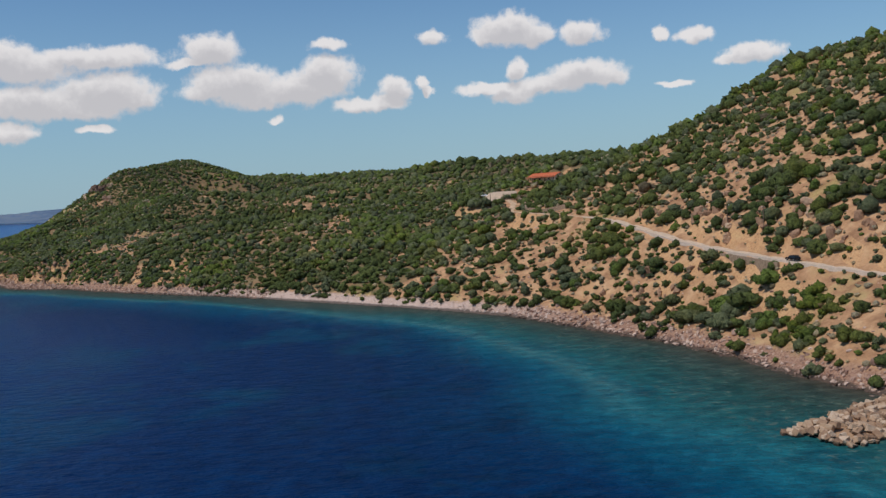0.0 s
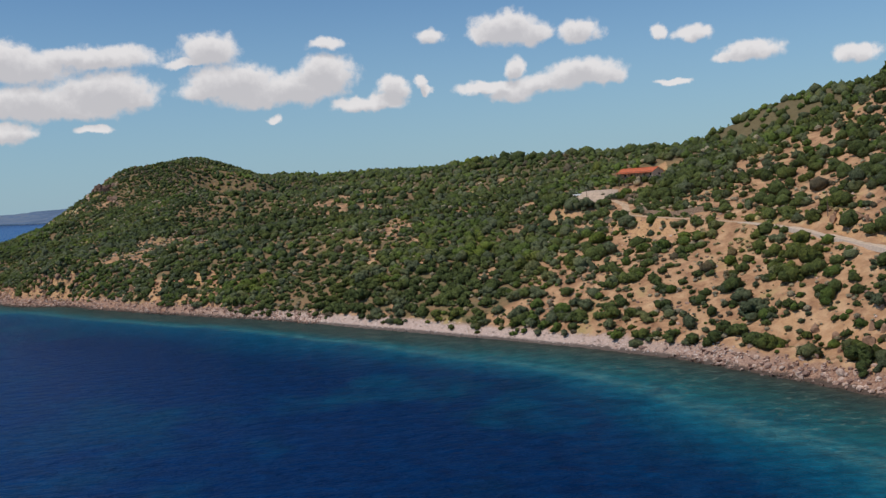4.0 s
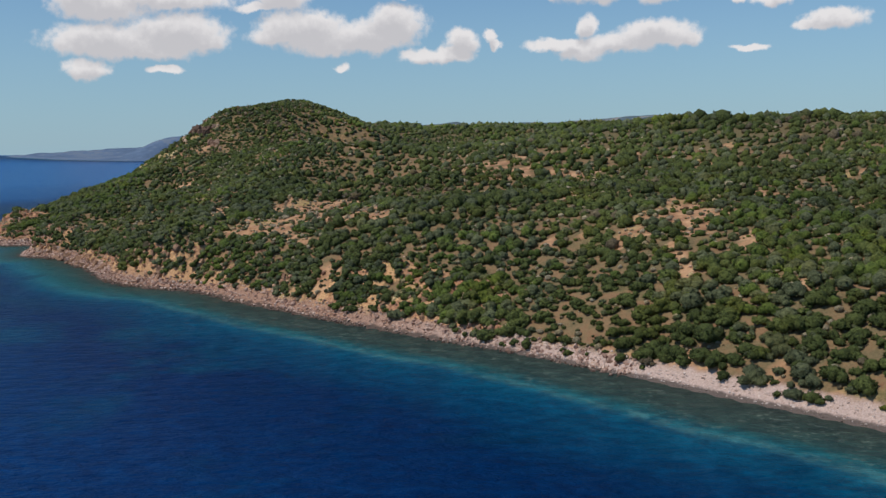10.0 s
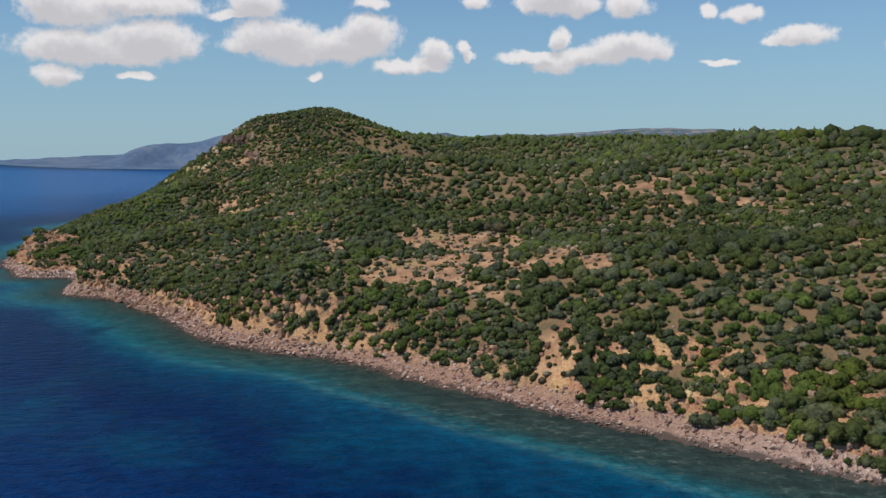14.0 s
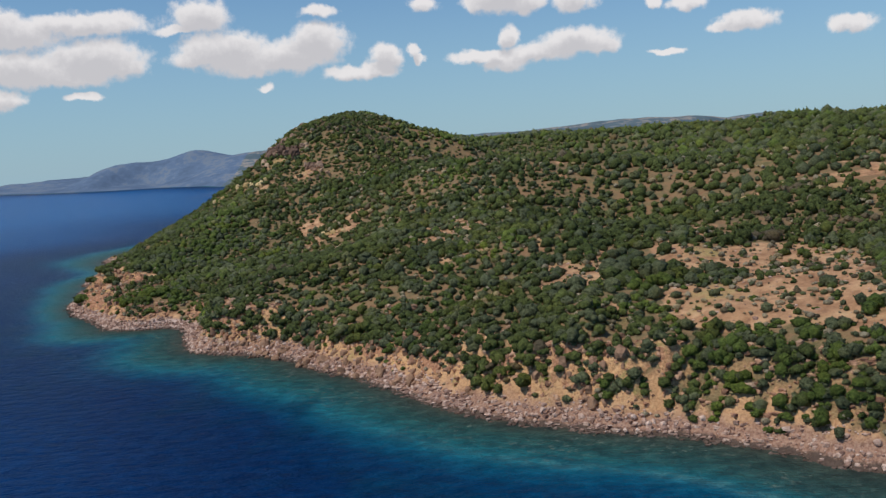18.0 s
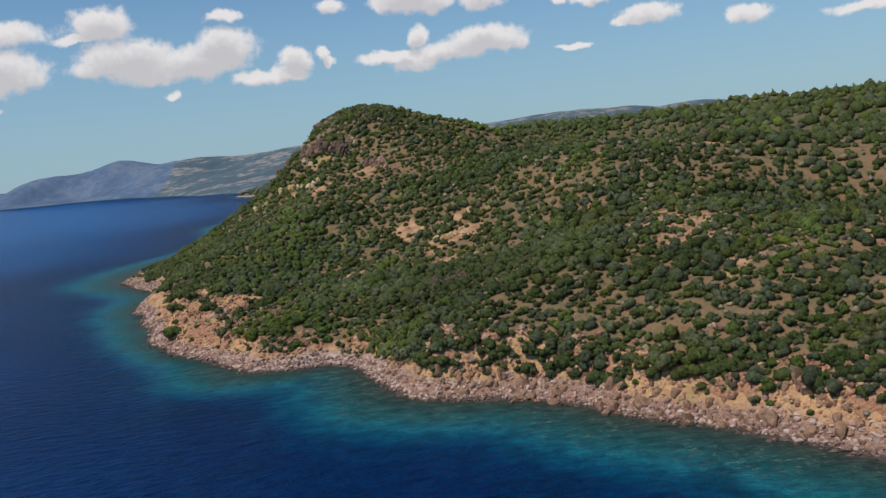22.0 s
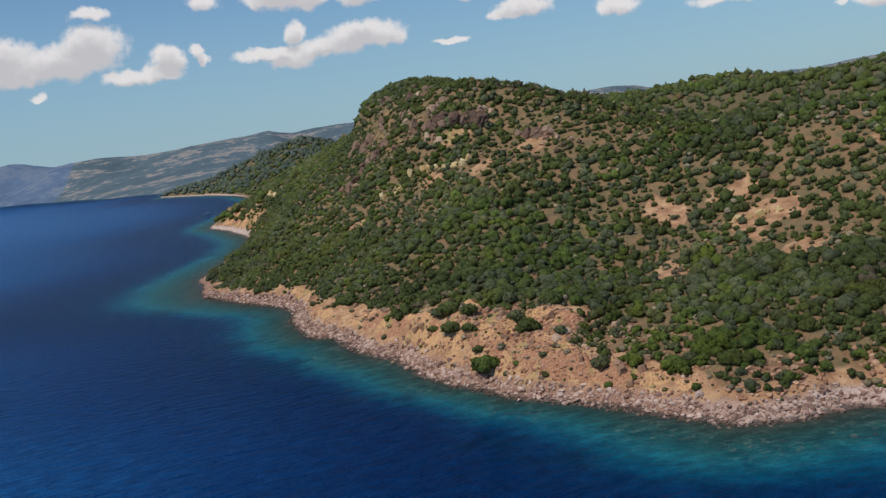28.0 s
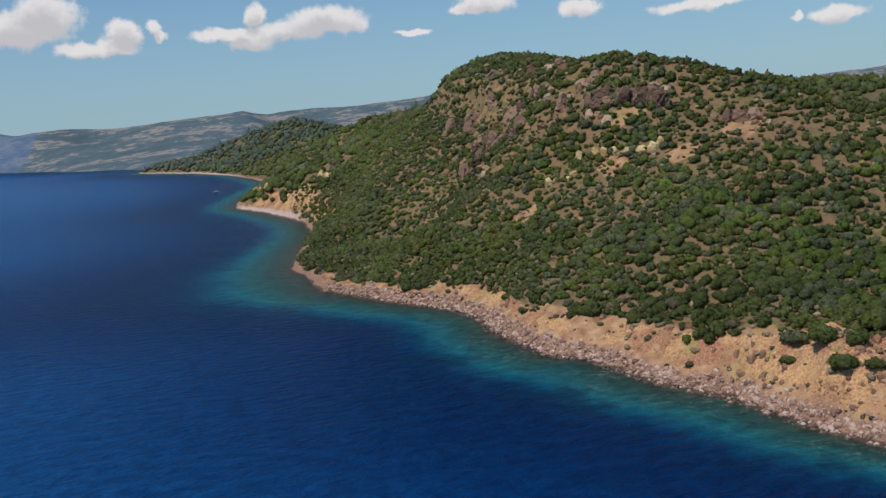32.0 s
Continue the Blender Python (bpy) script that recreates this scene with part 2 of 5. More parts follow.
def sea_material():
    m, n = material("sea_water")
    p = place(n)
    shore = n.add("ShaderNodeAttribute", attribute_name="shore").outputs["Fac"]
    bar = n.add("ShaderNodeAttribute", attribute_name="bar").outputs["Fac"]
    patch, weed, fine = n.noise(p, 0.022, 4), n.noise(p, 0.045, 5, 0.6), n.noise(p, 0.3, 4, 0.65)
    wander = n.math("ADD", n.math("MULTIPLY", n.math("SUBTRACT", patch, 0.5), 9.0), n.math("MULTIPLY", n.math("SUBTRACT", fine, 0.5), 5.0))
    off = n.math("ADD", n.math("MULTIPLY", shore, -1.0), n.math("MULTIPLY", wander, n.step(n.math("MULTIPLY", shore, -1.0), 2.0, 26.0)))
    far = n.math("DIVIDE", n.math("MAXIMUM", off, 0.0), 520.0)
    # depth tints near shore; the paler far stops paint in grazing sky reflection
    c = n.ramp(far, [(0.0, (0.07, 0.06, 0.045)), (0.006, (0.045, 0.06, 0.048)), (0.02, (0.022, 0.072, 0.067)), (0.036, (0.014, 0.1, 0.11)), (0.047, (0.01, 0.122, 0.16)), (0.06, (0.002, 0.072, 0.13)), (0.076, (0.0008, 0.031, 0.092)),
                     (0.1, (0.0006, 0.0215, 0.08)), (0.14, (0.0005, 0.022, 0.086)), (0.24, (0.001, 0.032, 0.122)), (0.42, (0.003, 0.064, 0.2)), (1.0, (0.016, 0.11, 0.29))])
    inshore = n.math("MULTIPLY", n.step(off, 12.0, 30.0), n.math("SUBTRACT", 1.0, n.step(off, 48.0, 75.0)))
    c = n.mix(n.math("MULTIPLY", n.math("MULTIPLY", n.step(weed, 0.52, 0.62), inshore), 0.55), c, (0.001, 0.024, 0.062))
    # brown weedy shallows off the shingle beach, with clear water over sand beyond
    north = n.add("ShaderNodeSeparateXYZ", {0: p}).outputs[1]
    strand = n.math("MULTIPLY", n.step(north, 320, 400), n.math("SUBTRACT", 1.0, n.step(north, 500, 580)))
    weedy = n.math("MULTIPLY", strand, n.math("SUBTRACT", 1.0, n.step(off, 14.0, 24.0)))
    c = n.mix(n.math("MULTIPLY", weedy, 0.75), c, (0.036, 0.055, 0.046))
    clear = n.math("MULTIPLY", n.math("MULTIPLY", strand, n.step(off, 23.0, 27.0)), n.math("SUBTRACT", 1.0, n.step(off, 36.0, 62.0)))
    c = n.mix(n.math("MULTIPLY", clear, 0.6), c, (0.001, 0.066, 0.135))
    spit = n.math("MULTIPLY", n.math("MULTIPLY", n.step(off, 21.5, 24.0), n.math("SUBTRACT", 1.0, n.step(off, 25.0, 28.5))), n.step(fine, 0.36, 0.6))
    c = n.mix(n.math("MULTIPLY", n.math("MULTIPLY", spit, bar), 0.55), c, (0.07, 0.17, 0.165))
    sand = n.math("MULTIPLY", n.math("MULTIPLY", n.step(n.noise(p, 0.013, 4, 0.6), 0.5, 0.62), n.step(off, 30.0, 50.0)), n.math("SUBTRACT", 1.0, n.step(off, 70.0, 130.0)))
    c = n.mix(n.math("MULTIPLY", n.math("MULTIPLY", sand, bar), 0.6), c, (0.001, 0.068, 0.125))
    fleck = n.math("MULTIPLY", n.math("MULTIPLY", n.step(n.noise(p, 0.5, 5, 0.75), 0.53, 0.63), n.step(off, 2.0, 6.0)), n.math("SUBTRACT", 1.0, n.step(off, 14.0, 30.0)))
    fleck = n.math("MULTIPLY", fleck, n.step(weed, 0.42, 0.55))
    c = n.mix(n.math("MULTIPLY", fleck, 0.7), c, (0.14, 0.18, 0.145))
    # lit and shaded sides of the wavelets, multiplied into the water colour
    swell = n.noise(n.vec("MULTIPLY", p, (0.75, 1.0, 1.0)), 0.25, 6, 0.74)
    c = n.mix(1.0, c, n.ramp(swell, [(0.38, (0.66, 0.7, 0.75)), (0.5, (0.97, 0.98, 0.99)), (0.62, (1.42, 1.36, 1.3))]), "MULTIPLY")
    stretch = n.vec("MULTIPLY", p, (0.5, 1.0, 1.0))
    w = n.math("ADD", n.math("MULTIPLY", n.noise(stretch, 0.35, 4, 0.6), 1.0), n.math("MULTIPLY", n.noise(stretch, 1.3, 3, 0.6), 0.35))
    finish(n, c, 0.28, bump(n, w, 1.0, 1.5), 0.3, IOR=1.07)
    return m


def plain(name, color, rough=0.8, vary=0.25, scale=2.0, metal=0.0, bumpy=0.1):
    m, n = material(name)
    p = place(n)
    a, b = n.noise(p, scale, 5, 0.6), n.noise(p, scale * 7, 4, 0.65)
    t = n.math("ADD", n.math("MULTIPLY", a, 0.7), n.math("MULTIPLY", b, 0.3))
    lo, hi = tuple(v * (1 - vary) for v in color), tuple(min(1, v * (1 + vary)) for v in color)
    finish(n, n.mix(n.step(t, 0.3, 0.7), lo, hi), rough, bump(n, t, 0.4, bumpy), 0.3, Metallic=metal)
    return m


MAT = {
    "ground": ground_material(),
    "eroded": ground_material("eroded_earth", eroded=True),
    "sea": sea_material(),
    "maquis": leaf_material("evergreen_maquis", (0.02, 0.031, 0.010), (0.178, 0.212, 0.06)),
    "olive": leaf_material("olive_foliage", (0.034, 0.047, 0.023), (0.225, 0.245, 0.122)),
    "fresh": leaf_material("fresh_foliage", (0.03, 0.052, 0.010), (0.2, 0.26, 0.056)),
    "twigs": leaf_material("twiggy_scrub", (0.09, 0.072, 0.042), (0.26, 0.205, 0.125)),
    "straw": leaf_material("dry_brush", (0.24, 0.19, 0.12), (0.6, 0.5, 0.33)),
    "bark": plain("bark", (0.13, 0.1, 0.075), 0.95, 0.4, 6.0),
    "rock": rock_material("shore_rock", (0.15, 0.085, 0.066), (0.4, 0.255, 0.195), (0.6, 0.46, 0.375)),
    "rubble": rock_material("shore_rubble", (0.15, 0.08, 0.06), (0.42, 0.265, 0.2), (0.68, 0.5, 0.4), "Island"),
    "scree": rock_material("red_scree", (0.14, 0.068, 0.045), (0.42, 0.225, 0.135), (0.62, 0.38, 0.24), "Island"),
    "ochre": rock_material("ochre_bank", (0.4, 0.25, 0.1), (0.62, 0.44, 0.2), (0.74, 0.58, 0.32)),
    "crag": rock_material("red_crag", (0.08, 0.05, 0.038), (0.22, 0.135, 0.095), (0.38, 0.25, 0.17)),
    "bank_rock": rock_material("red_bank_rock", (0.15, 0.08, 0.052), (0.38, 0.225, 0.14), (0.56, 0.39, 0.265)),
    "quarry": rock_material("quarry_stone", (0.19, 0.11, 0.07), (0.42, 0.27, 0.17), (0.6, 0.45, 0.33)),
    "shingle_stone": rock_material("pale_shingle", (0.36, 0.26, 0.21), (0.6, 0.46, 0.39), (0.78, 0.65, 0.57), "Island"),
    "white_wall": plain("rough_plaster", (0.6, 0.52, 0.42), 0.9, 0.2, 1.2),
    "masonry": plain("grey_masonry", (0.31, 0.21, 0.14), 0.95, 0.35, 1.6, bumpy=0.25),
    "roof_tile": plain("red_roof_tile", (0.52, 0.13, 0.055), 0.8, 0.25, 1.4),
    "timber": plain("weathered_timber", (0.16, 0.11, 0.075), 0.9, 0.35, 3.0),
    "tin": plain("grey_sheet_roof", (0.3, 0.28, 0.27), 0.6, 0.2, 1.0),
    "gravel": plain("pale_gravel", (0.5, 0.365, 0.265), 0.95, 0.18, 0.8),
    "parapet": plain("sun_bleached_parapet", (0.62, 0.49, 0.39), 0.9, 0.15, 1.5),
    "white_paint": plain("white_paint", (0.78, 0.78, 0.76), 0.35, 0.05, 2.0, bumpy=0.0),
    "black_paint": plain("black_car_paint", (0.012, 0.012, 0.014), 0.25, 0.1, 2.0, bumpy=0.0),
    "dark_glass": plain("dark_glass", (0.015, 0.02, 0.024), 0.08, 0.1, 2.0, bumpy=0.0),
    "rubber": plain("tyre_rubber", (0.02, 0.02, 0.02), 0.9, 0.2, 8.0, bumpy=0.0),
    "track": plain("trodden_earth", (0.56, 0.38, 0.24), 0.95, 0.25, 0.7),
    "asphalt": plain("worn_asphalt", (0.6, 0.45, 0.325), 0.9, 0.2, 0.6),
}

# ------------------------------------------------------------------ landform
# coastline from the harbour end past the headland
COAST = [(228, -480), (150, -48), (106, 108), (80, 182), (73, 201), (68, 222), (60, 245), (48, 267), (36, 292), (21, 318), (4, 339), (-14, 358), (-32, 376),
         (-53, 397), (-66, 409), (-81, 425), (-96, 440), (-114, 457), (-131, 469), (-153, 488), (-165, 498), (-182, 513), (-199, 529), (-212, 540), (-219, 549),
         (-235, 563), (-247, 567), (-266, 579), (-281, 594), (-288, 605), (-295, 617), (-305, 631), (-319, 646), (-330, 664), (-340, 674), (-356, 680), (-366, 687),
         (-371, 700), (-376, 715), (-381, 734), (-390, 742), (-402, 740), (-415, 744), (-424, 759), (-434, 775)]
HEADLAND = [(-447, 791), (-458, 815), (-463, 831), (-466, 853), (-474, 870), (-479, 900), (-487, 910), (-491, 945), (-488, 969), (-493, 990), (-509, 1018), (-529, 1061),
            (-533, 1138), (-519, 1215), (-502, 1296), (-498, 1372), (-516, 1494), (-537, 1572), (-532, 1650), (-512, 1760), (-470, 1950), (-478, 2180), (-503, 2390),
            (-560, 2640), (-675, 2950), (-690, 3020), (-640, 3120), (-700, 3360), (-780, 3505), (-870, 3560), (-970, 3800), (-1090, 3930), (-1205, 4130), (-1390, 4250), (-1600, 4235), (-1880, 4330),
            (-2180, 4500), (-2700, 4900)]
# rises and hollows of the land: x, y, reach, height
KNOLLS_NEAR = [(48, 540, 72, -2.5), (-24, 456, 84, -3.9), (-96, 552, 72, 3.3), (24, 720, 132, -8.8), (-180, 624, 72, -18.8), (-120, 840, 132, -2.5),
               (-264, 744, 84, 10.6), (-336, 864, 72, -47.7), (-48, 672, 72, -15.8), (-180, 540, 54, 23.3), (-288, 648, 54, 2.6), (-276, 888, 60, 45.8),
               (-200, 760, 40, -28.2)]
KNOLLS_EAST = [(144, 312, 72, 30.2), (240, 504, 108, -2.8), (360, 672, 168, -3.7), (96, 456, 60, -3.7), (320, 560, 70, -9.5), (260, 620, 70, -4.2),
               (420, 800, 110, 5.1), (120, 580, 40, 4.0), (340, 780, 70, -2.1), (140, 720, 40, 2.9), (160, 460, 70, 30.4), (126, 484, 24, -9.0), (140, 760, 40, -11.5),
               (260, 760, 110, -6.4), (320, 860, 110, 21.8), (120, 500, 40, 5.9), (160, 820, 40, -11.2), (100, 540, 40, 3.1), (100, 740, 40, 6.8),
               (180, 740, 40, -2.1), (400, 540, 110, -8.0), (220, 580, 40, -1.2), (320, 440, 110, -3.0), (240, 880, 70, 21.5), (220, 420, 70, 16.2)]
KNOLLS_EAST_FAR = [(180, 860, 40, -18.2), (260, 340, 110, 31.2), (420, 940, 110, 14.9), (180, 940, 110, -15.5), (80, 500, 40, -9.7), (140, 380, 70, -25.6),
                   (120, 640, 40, -5.8), (220, 680, 70, -1.5), (140, 540, 40, -16.4), (440, 420, 110, -2.5), (180, 780, 40, -4.1), (200, 820, 40, -7.6),
                   (140, 860, 40, -8.6), (180, 540, 40, -1.8)]
KNOLLS_FAR = [(-396, 960, 72, 17.2), (-228, 960, 108, -29.2), (-312, 1032, 72, 22.5), (-360, 1116, 60, 56.3), (-414, 1116, 48, -1.7), (-360, 1270, 72, 70.1),
              (-276, 1296, 108, -11.5), (-396, 1380, 96, 27.2), (-120, 1200, 168, -41.2), (96, 1200, 204, 25.7), (0, 1560, 240, 7.1),
              (360, 1440, 264, -32.9), (-384, 1200, 42, 5.9), (-320, 1240, 40, -17.8), (300, 1000, 160, -12.3), (-300, 1600, 200, 29.8),
              (-500, 1140, 40, -73.9), (-500, 1680, 110, -35.1), (-480, 1240, 40, -15.6), (-280, 1200, 40, 27.3), (-300, 1140, 40, -56.6),
              (40, 1420, 40, 2.8), (180, 1060, 110, -19.3), (420, 1060, 110, 3.0)]
KNOLLS_DISTANT = [(403, 2250, 160, 65.5), (-1700, 4560, 160, 111.1), (-1100, 4560, 200, 63.2), (-600, 4500, 300, 56.7), (0, 4450, 300, 73.5),
                  (600, 4400, 300, 107.8), (-1360, 4680, 90, 70.8), (2320, 4120, 300, 70.5), (1360, 4600, 300, 103.9), (1600, 4520, 160, -62.1),
                  (-160, 4600, 90, 27.0), (-1520, 4600, 90, 24.9), (880, 4440, 90, 16.6), (1920, 4360, 90, 18.6), (-1920, 4440, 300, -56.5),
                  (-1600, 4440, 90, -137.6), (400, 4280, 90, -12.0), (1360, 4360, 90, -8.5), (2480, 3960, 90, 50.6), (-880, 4440, 90, -40.8),
                  (0, 4680, 90, 20.1), (1520, 4360, 160, -30.2), (1360, 4200, 160, -7.7), (1600, 4120, 300, 26.3), (1280, 3960, 300, -42.5)]
KNOLLS_BAY = [(-330, 2000, 150, 28.4), (-230, 2700, 200, 47.1), (-100, 2200, 170, 3.7), (-50, 2950, 230, 41.5), (-430, 2800, 120, 16.3), (-260, 1750, 120, 3.0), (-205, 1612, 60, -7.5), (-40, 1620, 60, -4.0), (41, 1410, 45, -5.0), (-385, 1310, 22, 5.0), (-412, 1345, 16, -7.0), (-520, 3000, 110, -6.0)]
# steep eroded banks above the shore: x, y, reach, height
BANKS = [(-150, 497, 22, -0.3), (-125, 487, 20, -1.5), (-250, 580, 40, 9.8), (-432, 836, 28, 7.3), (-420, 795, 24, -0.7), (-520, 1100, 60, -5.4),
         (-485, 1410, 28, 10.9), (-478, 1330, 40, 3.0), (70, 262, 40, -5.2), (45, 310, 30, -1.3), (-350, 690, 40, 5.8)]
# levelled ground: x, y, height, reach
PADS = [(50, 498, 44.1, 15), (60, 528, 45.3, 14), (18, 458, 37.9, 8), (33, 481, 41.8, 8)]
# the road's centre line: x, y, height
ROAD = [(150, 60, 13.1), (125, 150, 15.5), (103, 217, 18.1), (98, 227, 19.0), (91, 245, 20.0), (84, 270, 21.3), (77, 295, 23.1), (71, 326, 26.1), (65, 352, 28.9), (57, 373, 30.3), (46, 390, 31.5), (36, 404, 32.5), (30, 418, 33.2), (33, 436, 36.2), (31, 452, 38.4)]


def lattice(i, j, seed):
    v = np.sin(i * 127.1 + j * 311.7 + seed * 74.7) * 43758.5453
    return v - np.floor(v)


def vnoise(x, y, size, seed=0.0):
    """Smooth value noise, -1 to 1."""
    u, v = np.asarray(x) / size, np.asarray(y) / size
    i, j = np.floor(u), np.floor(v)
    a, b = u - i, v - j
    a, b = a * a * (3 - 2 * a), b * b * (3 - 2 * b)
    top = lattice(i, j, seed) * (1 - a) + lattice(i + 1, j, seed) * a
    low = lattice(i, j + 1, seed) * (1 - a) + lattice(i + 1, j + 1, seed) * a
    return 2 * (top * (1 - b) + low * b) - 1


def inland(x, y):
    """Metres from the waterline, positive on land; the line is broken up by small coves."""
    line = np.array(COAST + HEADLAND + [(4200, 6000), (4200, -480)], float)
    x, y = np.asarray(x, float), np.asarray(y, float)
    best, inside = np.full(x.shape, 1e18), np.zeros(x.shape, bool)
    for n in range(len(line)):
        (ax, ay), (bx, by) = line[n], line[(n + 1) % len(line)]
        dx, dy = bx - ax, by - ay
        if n < len(line) - 3:
            k = np.clip(((x - ax) * dx + (y - ay) * dy) / (dx * dx + dy * dy), 0, 1)
            best = np.minimum(best, (x - ax - k * dx) ** 2 + (y - ay - k * dy) ** 2)
        if dy != 0:
            inside ^= ((ay > y) != (by > y)) & (x < dx * (y - ay) / dy + ax)
    d = np.where(inside, np.sqrt(best), -np.sqrt(best))
    rough = np.clip((y - 456) / 140, 0.25, 1)
    return d + rough * (1.2 * vnoise(x, y, 11, 3) + 0.7 * vnoise(x, y, 4.5, 5))


def rise(x, y):
    """The farthest water lifts a little, up to the line of the horizon."""
    r = np.hypot(np.asarray(x) + 300, np.asarray(y) - 360)
    return 34 * np.clip((r - 2600) / 2200, 0, 2) ** 2


def height(x, y, d=None):
    x, y = np.asarray(x, float), np.asarray(y, float)
    d = inland(x, y) if d is None else d
    p = np.maximum(d, 0)
    easy = 1 + 2.2 * np.clip((y - 1950) / 500, 0, 1)
    z = 4.6 * (1 - np.exp(-p / 12)) + 88.0 * (1 - np.exp(-p / (204 * easy)))
    g = 1 - np.exp(-p / 84)
    for cx, cy, reach, up in KNOLLS_NEAR + KNOLLS_EAST + KNOLLS_EAST_FAR + KNOLLS_FAR + KNOLLS_BAY + KNOLLS_DISTANT:
        z = z + up * g * np.exp(-((x - cx) ** 2 + (y - cy) ** 2) / (2 * reach * reach))
    # the plateau falls away inland behind its brow
    z = z - (10 + 6 * np.clip(-x / 90, 0, 1) + 30 * np.clip((y - 1650) / 300, 0, 1)) * np.clip((y - 1200) / 350, 0, 1) * np.clip((x + 330) / 110, 0, 1) * np.clip((p - 60) / 120, 0, 1)
    # a rocky brow on the seaward side of the headland's top
    brow = np.exp(-((y - 1235) / 110) ** 4) * np.clip((p - 40) / 30, 0, 1)
    step = np.clip((x + 409 + 4 * vnoise(x, y, 20, 41)) / 9, 0, 1)
    z = z + brow * (6 * step * np.exp(-np.maximum(x + 400, 0) / 40) - 9 * (1 - step) * np.exp(np.minimum(x + 409, 0) / 45))
    wild = np.clip(p / 30, 0, 1)
    z = z + wild * (2.2 * vnoise(x, y, 60, 1) + 1.2 * vnoise(x, y, 23, 2) + 0.6 * vnoise(x, y, 9, 4))
    # broken bank above the beach
    z = z + np.clip(p / 6, 0, 1) * np.exp(-p / 40) * np.clip((y - 360) / 180, 0.3, 1) * (1.4 * vnoise(x, y, 14, 7) + 0.8 * vnoise(x, y, 5, 8))
    steep = np.clip((p - 5) / 7, 0, 1)
    for cx, cy, reach, up in BANKS:
        z = z + up * (1 + 0.5 * vnoise(x, y, 8, 17)) * steep * np.exp(-np.maximum(p - 12, 0) / 30) * np.exp(-((x - cx) ** 2 + (y - cy) ** 2) / (2 * reach * reach))
    if ROAD:
        line = np.array(ROAD, float)
        best, zr = np.full(x.shape, 1e9), np.zeros(x.shape)
        for (ax, ay, az), (bx, by, bz) in zip(line[:-1], line[1:]):
            dx, dy = bx - ax, by - ay
            k = np.clip(((x - ax) * dx + (y - ay) * dy) / (dx * dx + dy * dy), 0, 1)
            r = np.hypot(x - ax - k * dx, y - ay - k * dy)
            near = r < best
            best, zr = np.where(near, r, best), np.where(near, az + k * (bz - az), zr)
        k = np.clip((best - 3.4) / 3.2, 0, 1)
        k = k * k * (3 - 2 * k)
        z = np.where(d > 3, zr * (1 - k) + z * k, z)
    for cx, cy, level, reach in PADS:
        k = np.clip((np.hypot(x - cx, y - cy) - reach) / (0.8 * reach), 0, 1)
        k = k * k * (3 - 2 * k)
        z = level * (1 - k) + z * k
    z = np.maximum(z, 1.6 * (1 - np.exp(-p / 5)) + 0.12 * p ** 0.8)
    z = np.where(d > 0, z, np.maximum(d * 0.25, -25))
    return z + rise(x, y)


# bare clearings: x, y, half width, half depth, turn in degrees, how bare
BARE_ROAD_HILL = [(90, 199, 4, 9, -24, 0.5), (79, 203, 3, 4, -21, 0.5), (89, 212, 5, 9, -23, 0.6), (68, 232, 4, 2, -16, 0.7), (105, 237, 8, 7, -24, 0.6),
                  (83, 252, 8, 2, -18, 0.9), (95, 256, 10, 3, -20, 0.8), (108, 266, 7, 4, -22, 0.45), (124, 270, 5, 14, -25, 0.6), (69, 279, 8, 9, -14, 0.6),
                  (87, 283, 11, 5, -17, 0.8), (58, 286, 4, 16, -12, 0.8), (140, 302, 6, 10, -25, 0.6), (84, 304, 6, 8, -15, 0.7), (98, 313, 5, 10, -17, 0.5)]
BARE_ROAD_SLOPE = [(61, 320, 2, 27, -11, 0.8), (29, 324, 10, 7, -5, 0.4), (20, 331, 10, 4, -21, 0.6), (116, 336, 8, 10, -19, 0.35),
                   (30, 339, 8, 7, -23, 0.5), (7, 348, 11, 4, -16, 0.6), (16, 354, 7, 7, -18, 0.4), (23, 355, 13, 12, -4, 0.3), (6, 357, 3, 19, -1, 0.6),
                   (24, 358, 9, 4, -20, 0.45), (42, 358, 13, 10, -7, 0.5), (153, 360, 14, 24, -23, 0.6), (43, 362, 8, 8, -23, 0.7),
                   (-4, 369, 4, 9, -12, 0.5), (-21, 376, 8, 2, -17, 0.5)]
BARE_BEACH_SLOPE = [(8, 380, 6, 12, -15, 0.5), (57, 386, 7, 10, -24, 0.7), (40, 392, 10, 8, -20, 0.9), (-41, 394, 2, 3, -11, 0.6),
                    (-3, 399, 2, 12, -20, 0.65), (-23, 404, 2, 15, -7, 0.6), (30, 405, 7, 3, -18, 0.9), (-19, 418, 2, 18, -15, 0.65),
                    (67, 425, 11, 8, -23, 0.7), (4, 428, 5, 6, -19, 0.5), (-45, 434, 4, 6, -2, 0.6), (-47, 439, 5, 5, -8, 0.4), (-24, 444, 6, 7, -12, 0.7),
                    (-66, 468, 2, 9, -3, 0.5), (-39, 470, 3, 8, -8, 0.5)]
